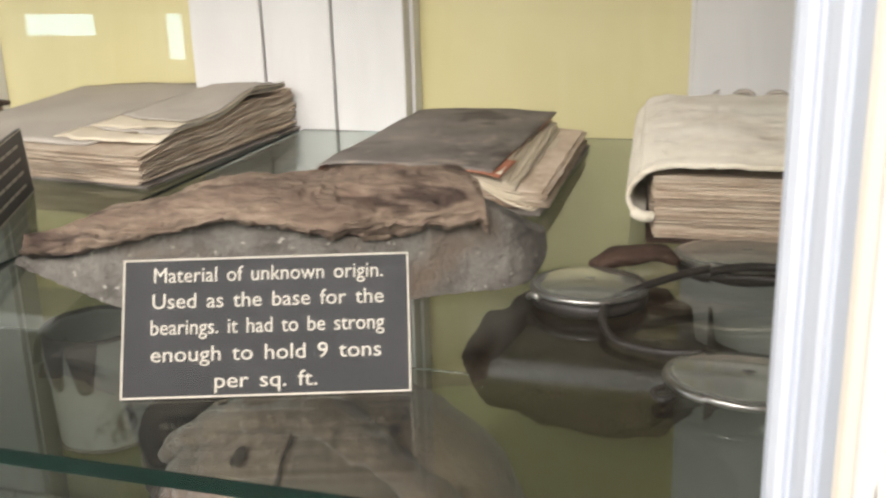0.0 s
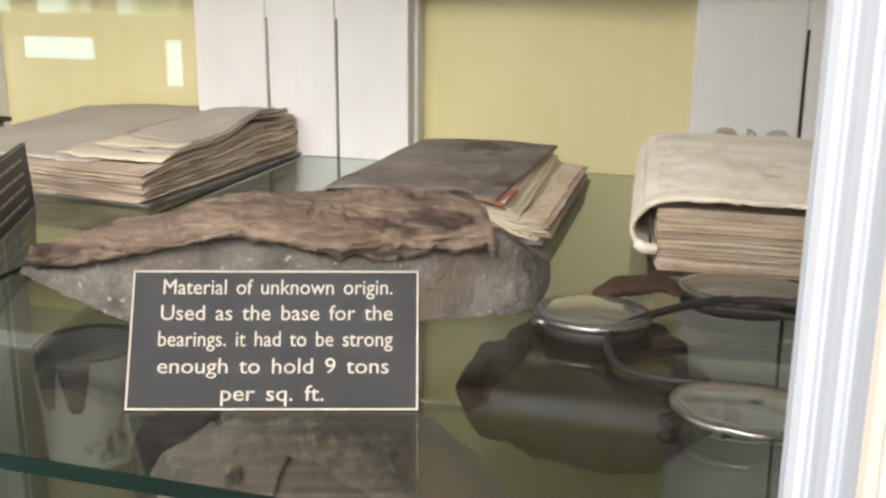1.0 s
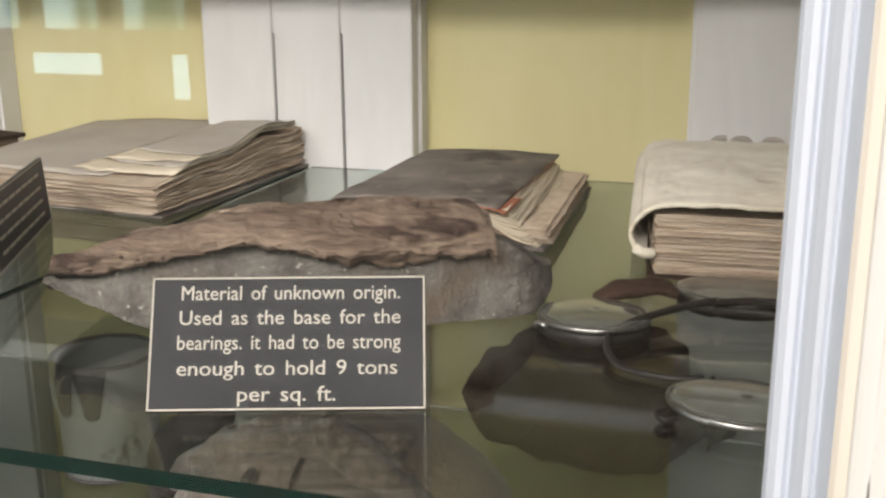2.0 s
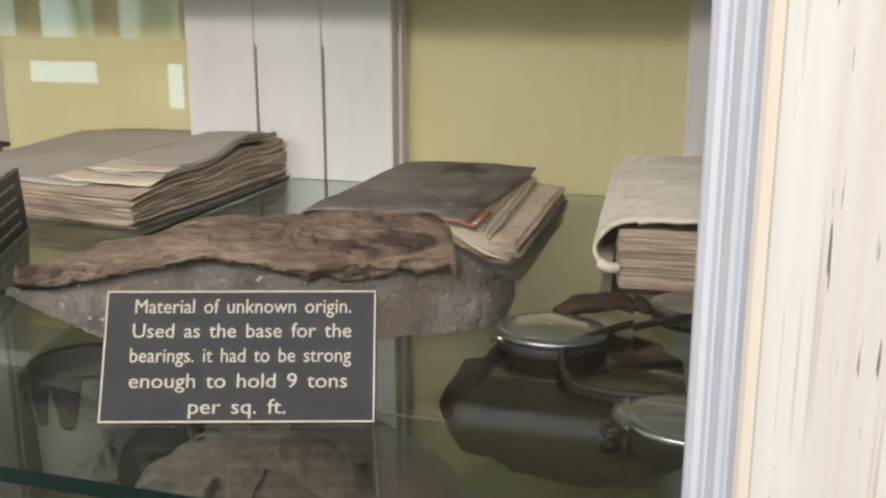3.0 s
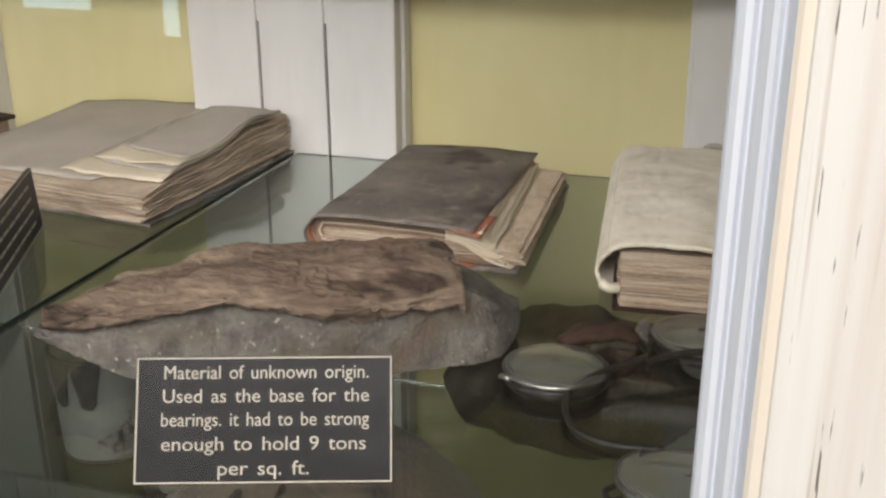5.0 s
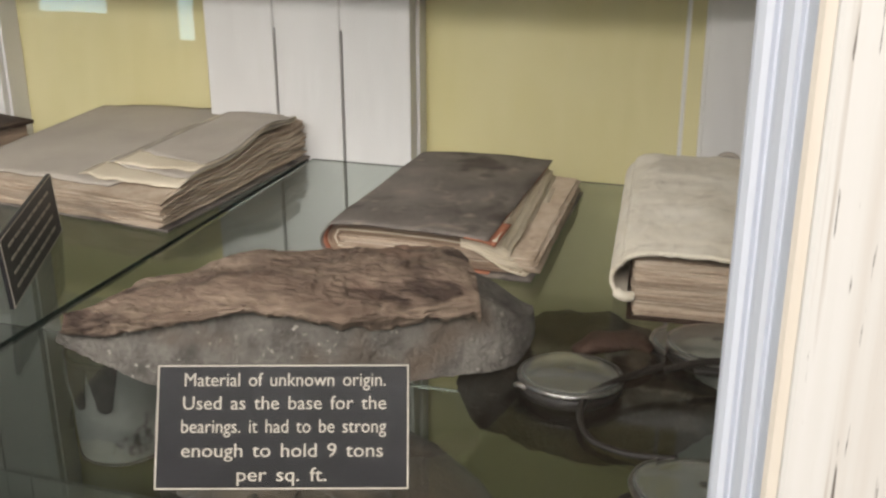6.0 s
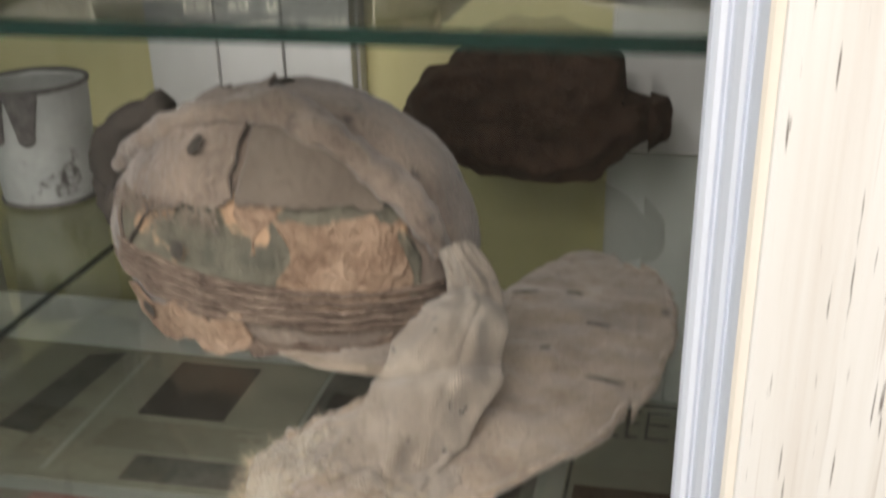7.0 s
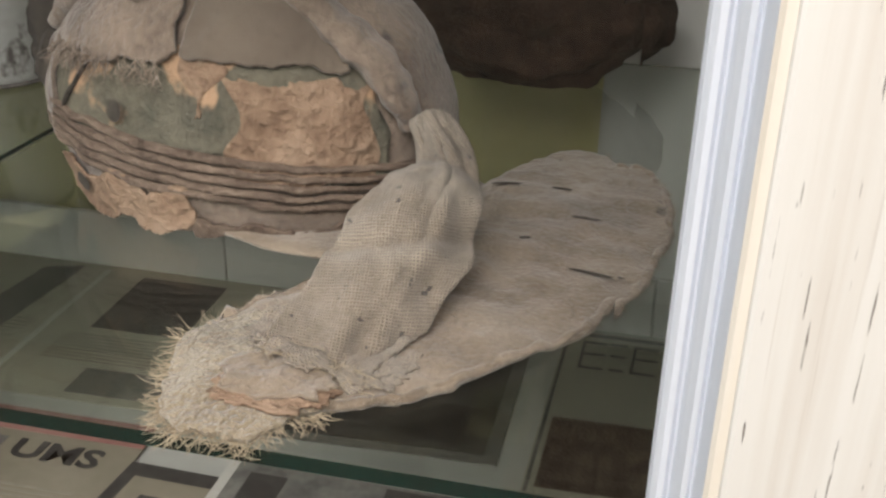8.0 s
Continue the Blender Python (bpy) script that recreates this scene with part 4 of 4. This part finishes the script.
def drape(points, width, deep, seed, n=120, m=50):
    """A crumpled strip of cloth along a line, bulging towards the glass."""
    face = Vector((0.25, -0.80, 0.55)).normalized()

    def f(u, v):
        c, d = along(points, u), (along(points, min(u + 0.02, 1)) - along(points, max(u - 0.02, 0))).normalized()
        side = d.cross(face).normalized()
        w = width(u) * (1 + 0.22 * noise.noise(Vector((u * 7, v > 0.5, seed))))
        s = (v - 0.5) * 2
        fold = 0.0013 * math.sin(v * 14 + 7 * u + seed + 2.5 * noise.noise(Vector((u * 5, v * 2, seed)))) + 0.0034 * noise.noise(Vector((u * 6, v * 3, seed))) + 0.0024 * noise.noise(Vector((u * 15, v * 6, seed))) + 0.0006 * noise.noise(Vector((u * 60, v * 26, seed)))
        low = min(1.0, u / 0.3)
        crease = -0.0022 * math.exp(-((v - 0.70 + 0.25 * u) / 0.05) ** 2) * smooth((u - 0.15) / 0.3) - 0.005 * math.exp(-((u - 0.80 + 0.07 * s) / 0.035) ** 2) - 0.0035 * math.exp(-((u - 0.44 - 0.12 * s) / 0.03) ** 2)
        p = c + side * (s * w) + face * (deep * low * (1 - s * s) + fold + crease - deep * 0.4)
        p.z = max(p.z, brim_z(p.x, p.y) + 0.0012 + 0.0012 * noise.noise(p * 160))
        return p
    return grid(f, n, m, 0.0014, False, (0.16, 0.06))


spool = [(-0.090, 0.316, S2 + 0.007), (-0.083, 0.338, S2 + 0.014), (-0.074, 0.362, S2 + 0.027), (-0.067, 0.388, S2 + 0.041), (-0.061, 0.412, S2 + 0.051), (-0.064, 0.430, S2 + 0.056), (-0.078, 0.448, S2 + 0.070)]
part("gauze", drape(spool, lambda s: 0.019 * (1 - s) ** 0.7 + 0.007 + 0.007 * math.exp(-((s - 0.45) / 0.2) ** 2), 0.010, 1.0), GAUZE, cap, "twisted cream gauze", True)


def skirt(u, v):
    """The gauze's torn foot, lying flat on the brim."""
    a = 2 * math.pi * u
    ragged = 1 + 0.22 * noise.noise(Vector((3 * math.cos(a), 3 * math.sin(a), 8))) + 0.12 * noise.noise(Vector((11 * math.cos(a), 11 * math.sin(a), 8)))
    x, y = -0.087 + 0.033 * v * ragged * math.cos(a), 0.333 + 0.021 * v * ragged * math.sin(a)
    q = Vector((x, y, 0))
    return Vector((x, y, brim_z(x, y) + 0.0004 + 0.0064 * min(1, max(0, (-0.074 - x) / 0.014)) + 0.0022 * noise.noise(q * 80) + 0.0012 * noise.noise(q * 240)))


part("gauze_foot", grid(skirt, 160, 40, 0.0008, True, (0.16, 0.03)), GAUZE, cap, "torn cream gauze foot", True)
edge_line = [brim_at(0.35 + 2.55 * k / 40, 0.99) + Vector((0, 0, -0.0012)) for k in range(41)]
part("brim_edge", tube(edge_line, lambda s: 0.0024 + 0.0008 * noise.noise(Vector((s * 40, 0, 0))), 220, 8, 0.9, 0.0018), BRIMM, brim, "thick frayed felt edge", True)
roll = [dome(a, h, 0.003) for a, h in ((-168, 0.62), (-150, 0.80), (-125, 0.90), (-100, 0.93), (-76, 0.93), (-56, 0.86), (-42, 0.72), (-33, 0.55), (-30, 0.40))]
part("rolled_edge", tube(roll, lambda s: 0.0110 + 0.0045 * math.sin(math.pi * s) + 0.0015 * math.sin(17 * s), 110, 18, 0.6, 0.0036), CAPC, cap, "rolled dusty cloth edge", True)
part("back_fold", tube([dome(178, 0.82, 0.010), dome(172, 0.62, 0.020), dome(170, 0.42, 0.022), dome(176, 0.24, 0.012)], lambda s: 0.010 + 0.009 * math.sin(math.pi * s), 40, 16, 0.8, 0.004), GAPSHADE, cap, "dark torn cloth behind the crown", True)
# holes are dark discs laid on the cloth, their inner shade painted
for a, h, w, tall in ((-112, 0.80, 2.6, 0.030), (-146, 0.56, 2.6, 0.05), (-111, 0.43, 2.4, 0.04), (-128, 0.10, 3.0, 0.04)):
    part("hole", grid(lambda u, v, a=a, h=h, w=w, tall=tall: dome(a + w * v * math.cos(6.2832 * u), h + tall * v * math.sin(6.2832 * u), 0.0108 if h > 0.5 else 0.0062), 16, 4, 0.0, True), GAPSHADE, cap, "worn hole with its inner shade painted on", True)


# the open seam's shade is a dark tube on the crown
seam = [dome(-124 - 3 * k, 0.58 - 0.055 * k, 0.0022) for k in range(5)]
part("torn_seam", tube(seam, lambda t: 0.0006 + 0.0012 * math.sin(math.pi * t), 40, 6, 0.7, 0.0010), GAPSHADE, cap, "torn seam with its inner shade painted on", True)


def threads(places, n, length, rad, seed, curl=0.7):
    """Loose curling fibres that start at the places given."""
    r = random.Random(seed)
    out_bm = bmesh.new()
    for _ in range(n):
        p, d = places(r)
        pts = [p]
        for k in range(4):
            d = (d + curl * Vector((r.uniform(-1, 1), r.uniform(-1, 1), r.uniform(-0.6, 0.7)))).normalized()
            q = pts[-1] + d * length * r.uniform(0.12, 0.34)
            q.z = max(q.z, S2 + 0.0006)
            pts.append(q)
        prev = None
        for k, q in enumerate(pts):
            w = rad * (1 - 0.15 * k)
            ring = [out_bm.verts.new(q + Vector((w * math.cos(b), w * math.sin(b) * 0.7, w * math.sin(b)))) for b in (0, 2.1, 4.2)]
            if prev:
                for i in range(3):
                    j = (i + 1) % 3
                    out_bm.faces.new((prev[i], prev[j], ring[j], ring[i]))
            prev = ring
    return out_bm


def fray_end(r):
    a = math.pi * r.uniform(0.55, 1.85)
    p = end_at(a, 0.97)
    return p, (p - end_at(a, 0.6)).normalized()


def fray_side(r):
    a = r.uniform(0.2, math.pi)
    p = brim_at(a, 0.995)
    return p, (p - brim_at(a, 0.7)).normalized()


def fray_fold(r):
    p = dome(r.uniform(-142, -97), 0.60 + r.uniform(-0.03, 0.02), 0.008)
    return p, Vector((r.uniform(-0.3, 0.3), -0.5, -1)).normalized()


def fuzz(r):
    return end_at(r.uniform(0, 6.28), r.uniform(0.4, 0.97)) + Vector((0, 0, 0.001)), Vector((r.uniform(-1, 1), r.uniform(-1, 1), 0.5)).normalized()


tagged(part("frayed_threads", threads(fray_end, 420, 0.012, 0.00019, 1, 0.75), THREAD, brim, "loose cream threads"), kind="stuff")
tagged(part("frayed_threads", threads(fray_side, 260, 0.004, 0.00017, 2), BRIMM, brim, "loose sandy threads"), kind="stuff")
def fray_gauze(r):
    x, y = r.uniform(-0.108, -0.062), r.uniform(0.312, 0.326)
    return Vector((x, y, brim_z(x, y) + 0.002 + 0.006 * min(1, max(0, (-0.074 - x) / 0.014)))), Vector((r.uniform(-1, 0.3), -0.7, 0.2)).normalized()


tagged(part("frayed_threads", threads(fray_gauze, 110, 0.008, 0.00016, 5, 1.0), THREAD, brim, "loose white threads"), kind="stuff")
tagged(part("frayed_threads", threads(fray_fold, 160, 0.012, 0.00034, 3), CAPC, cap, "loose grey threads"), kind="stuff")
tagged(part("frayed_threads", threads(fuzz, 300, 0.007, 0.00016, 4, 1.3), THREAD, brim, "loose cream threads"), kind="stuff")

# ---- lower shelf: enamel cup and dark leather lump ----
cup = root("enamel_cup", (-0.452, 0.655, S2), "chipped white enamel cup with dark rim on glass shelf", "cup")


def cup_wall(u, v):
    a = 2 * math.pi * u
    r = 0.0365 + 0.003 * v + 0.0008 * noise.noise(Vector((math.cos(a) * 2, math.sin(a) * 2, v * 3)))
    return Vector((-0.452 + r * math.cos(a), 0.655 + r * math.sin(a), S2 + 0.002 + 0.090 * v))


wall = part("wall", grid(cup_wall, 56, 18, 0.0012, True), ENAMEL, cup, "chipped white enamel", True)
part("base", grid(lambda u, v: Vector((-0.452 + 0.037 * v * math.cos(2 * math.pi * u), 0.655 + 0.037 * v * math.sin(2 * math.pi * u), S2 + 0.0015)), 40, 4, 0.0012, True), RIMDARK, cup)
for z, r, rad in ((S2 + 0.0925, 0.0397, 0.0019), (S2 + 0.0022, 0.0368, 0.0016)):
    part("rim", tube([(-0.452 + r * math.cos(a), 0.655 + r * math.sin(a), z) for a in (2 * math.pi * k / 36 for k in range(37))], rad, 72, 8, 1, 0.0004), RIMDARK, cup, "dark worn rim", True)
part("handle", tube([(-0.489, 0.662, S2 + 0.075), (-0.507, 0.667, S2 + 0.074), (-0.515, 0.670, S2 + 0.050), (-0.505, 0.667, S2 + 0.025), (-0.487, 0.662, S2 + 0.022)], 0.0035, 30, 10, 0.6), ENAMEL, cup, "", True)
for turn in (0.70, 0.80):
    part("chip", grid(lambda u, v, turn=turn: cup_wall(turn + (0.11 + 0.02 * noise.noise(Vector((v * 6, 0, 1)))) * (u - 0.5) * (1 - 0.6 * v), 1 - 0.42 * v - 0.03 * math.sin(u * 3.1) * v) + Vector((0.0009 * math.cos(2 * math.pi * turn), 0.0009 * math.sin(2 * math.pi * turn) - 0.0006, 0)), 16, 12, 0.0006), RIMDARK, wall, "dark chipped patch", True)

lump = root("leather_pouch", (-0.072, 0.765, S2), "crumpled dark brown leather pouch on glass shelf", "pouch")


def lump_at(u, v):
    a, b = 2 * math.pi * u, math.pi * (v - 0.5)
    d = Vector((math.cos(a) * math.cos(b), math.sin(a) * math.cos(b), math.sin(b)))
    p = Vector((0.098 * d.x * (1 - 0.20 * d.z * (d.x < 0)), 0.050 * d.y, 0.062 * d.z))
    p += d * (0.010 * noise.noise(d * 2.2 + Vector((5, 1, 2))) + 0.006 * noise.noise(d * 5) + 0.0016 * noise.noise(d * 17))
    if p.x > 0.074:
        p.z = min(p.z, 0.010 + 0.002 * noise.noise(d * 9))
    p += Vector((-0.084, 0.765, S2 + 0.056))
    p.z = max(p.z, S2 + 0.0006)
    return p


part("body", grid(lump_at, 90, 46, 0.0, True), BROWNL, lump, "", True)

# ---- bottom of the case: papers ----
def paper(name, quad, level, material, label, category, thick=0.0012):
    c = Vector((sum(q[0] for q in quad) / 4, sum(q[1] for q in quad) / 4, F + level))
    thing = root(name, c, label, category, "papers on the case bottom")
    part("sheet", prism(quad, F + level, F + level + thick), material, thing)
    return thing, F + level + thick


def on_sheet(quad, a0, a1, b0, b1, z, thick=0.0004):
    """A printed block over shares a (along the first side) and b (away from it) of a sheet."""
    q = [Vector((*p, 0)) for p in quad]
    at = lambda a, b: (q[0].lerp(q[1], a)).lerp(q[3].lerp(q[2], a), b)
    pts = [at(a, b) for a, b in ((a0, b0), (a1, b0), (a1, b1), (a0, b1))]
    return prism([(p.x, p.y) for p in pts], z + 0.0002, z + 0.0002 + thick)


def sheet_pose(quad, a, b, z):
    q = [Vector((*p, 0)) for p in quad]
    u = (q[1] - q[0]).normalized()
    v = Vector((-u.y, u.x, 0))
    p = (q[0].lerp(q[1], a)).lerp(q[3].lerp(q[2], a), b)
    m = Matrix((u, v, Vector((0, 0, 1)))).transposed().to_4x4()
    m.translation = (p.x, p.y, z + 0.0002)
    return m


def rows_of_print(thing, quad, z, material, b0, b1, n, a0=0.06, a1=0.94, seed=1):
    r = random.Random(seed)
    for k in range(n):
        b = b0 + (b1 - b0) * k / n
        part("print_line", on_sheet(quad, a0, a1 - 0.08 * r.random(), b, b + (b1 - b0) / n * 0.42, z, 0.0002), material, thing)


# large pale newspaper that covers the back of the bottom
Q = [(-0.70, 0.600), (-0.29, 0.610), (-0.29, 0.830), (-0.70, 0.828)]
t1, z1 = paper("newspaper", Q, 0.0003, NEWS, "aged newspaper with grey pictures on the case bottom", "newspaper")
part("picture", on_sheet(Q, 0.62, 0.83, 0.48, 0.92, z1), INK, t1, "dark printed picture")
part("picture", prism([(-0.566, 0.670), (-0.525, 0.664), (-0.513, 0.820), (-0.550, 0.808)], z1 + 0.0002, z1 + 0.0006), INKG, t1, "dark printed picture")
part("picture", on_sheet(Q, 0.70, 0.98, 0.04, 0.2, z1), INKG, t1, "grey printed picture")
part("column_rule", on_sheet(Q, 0.515, 0.53, 0.05, 0.95, z1), WHITEP, t1)
rows_of_print(t1, Q, z1, PRINT, 0.24, 0.44, 9, 0.58, 0.95, 3)
rows_of_print(t1, Q, z1, PRINT, 0.1, 0.9, 30, 0.42, 0.50, 4)
Q = [(-0.284, 0.600), (-0.062, 0.610), (-0.062, 0.828), (-0.284, 0.828)]
t2, z2 = paper("photograph", Q, 0.0003, INKG, "faded dark photograph on the case bottom", "photograph")
part("picture", on_sheet(Q, 0.05, 0.95, 0.04, 0.80, z2), INK, t2, "dark printed picture")
Q = [(-0.055, 0.580), (0.23, 0.585), (0.23, 0.822), (-0.050, 0.820)]
t3, z3 = paper("printed_card", Q, 0.0003, NEWS, "aged printed card with boxed heading on the case bottom", "card")
part("border", on_sheet(Q, 0.02, 0.98, 0.965, 0.985, z3), INKG, t3)
part("border", on_sheet(Q, 0.0, 0.05, 0.02, 0.96, z3), WHITEP, t3)
part("border", on_sheet(Q, 0.055, 0.065, 0.02, 0.96, z3), INKG, t3)
for k in range(6):
    a = 0.11 + 0.095 * k
    for b0, b1 in ((0.74, 0.755), (0.835, 0.85), (0.915, 0.93)):
        part("letter_block", on_sheet(Q, a, a + 0.075, b0, b1, z3), INKG, t3)
    part("letter_block", on_sheet(Q, a, a + 0.010, 0.745, 0.925, z3), INKG, t3)
part("picture", on_sheet(Q, 0.08, 0.9, 0.05, 0.42, z3), BANDM, t3, "faded brown picture")
# front row
Q = [(-0.62, 0.36), (-0.315, 0.36), (-0.317, 0.587), (-0.60, 0.583)]
t4, z4 = paper("newspaper", Q, 0.0020, NEWST, "aged newspaper with pink heading strip on the case bottom", "newspaper")
part("heading_strip", on_sheet(Q, 0.45, 1.0, 0.90, 1.0, z4), NEWSP, t4, "faded pink heading strip")
part("lettering", text_mesh("UMS", 0.070, 0.020, sheet_pose(Q, 0.80, 0.77, z4), 0.0004, 0.03), INK, t4, "dark headline letters")
part("lettering", on_sheet(Q, 0.3, 0.64, 0.77, 0.86, z4), INKG, t4, "dark headline letters")
rows_of_print(t4, Q, z4, PRINT, 0.1, 0.66, 24, 0.1, 0.95, 6)
Q = [(-0.330, 0.36), (-0.09, 0.37), (-0.10, 0.541), (-0.314, 0.545)]
t5, z5 = paper("framed_notice", Q, 0.0042, INK, "printed notice with dark border on the case bottom", "notice", 0.003)
part("card", on_sheet(Q, 0.05, 0.95, 0.05, 0.92, z5), NEWST, t5, "aged printed card")
part("lettering", on_sheet(Q, 0.12, 0.22, 0.72, 0.82, z5 + 0.0005), INK, t5)
for k in range(6):
    part("lettering", on_sheet(Q, 0.24 + 0.09 * k, 0.31 + 0.09 * k, 0.72, 0.79, z5 + 0.0005), INK, t5)
part("rule", on_sheet(Q, 0.1, 0.9, 0.66, 0.675, z5 + 0.0005), INK, t5)
Q = [(-0.247, 0.450), (-0.052, 0.449), (-0.050, 0.575), (-0.245, 0.576)]
t6, z6 = paper("photograph", Q, 0.0085, WHITEP, "black and white photograph with white border on the papers", "photograph")
part("picture", on_sheet(Q, 0.04, 0.96, 0.06, 0.88, z6), INKG, t6, "black and white picture")
for a0, a1, b0, b1 in ((0.1, 0.24, 0.1, 0.8), (0.36, 0.46, 0.1, 0.6), (0.6, 0.78, 0.2, 0.85)):
    part("picture_detail", on_sheet(Q, a0, a1, b0, b1, z6 + 0.0005), INK, t6)
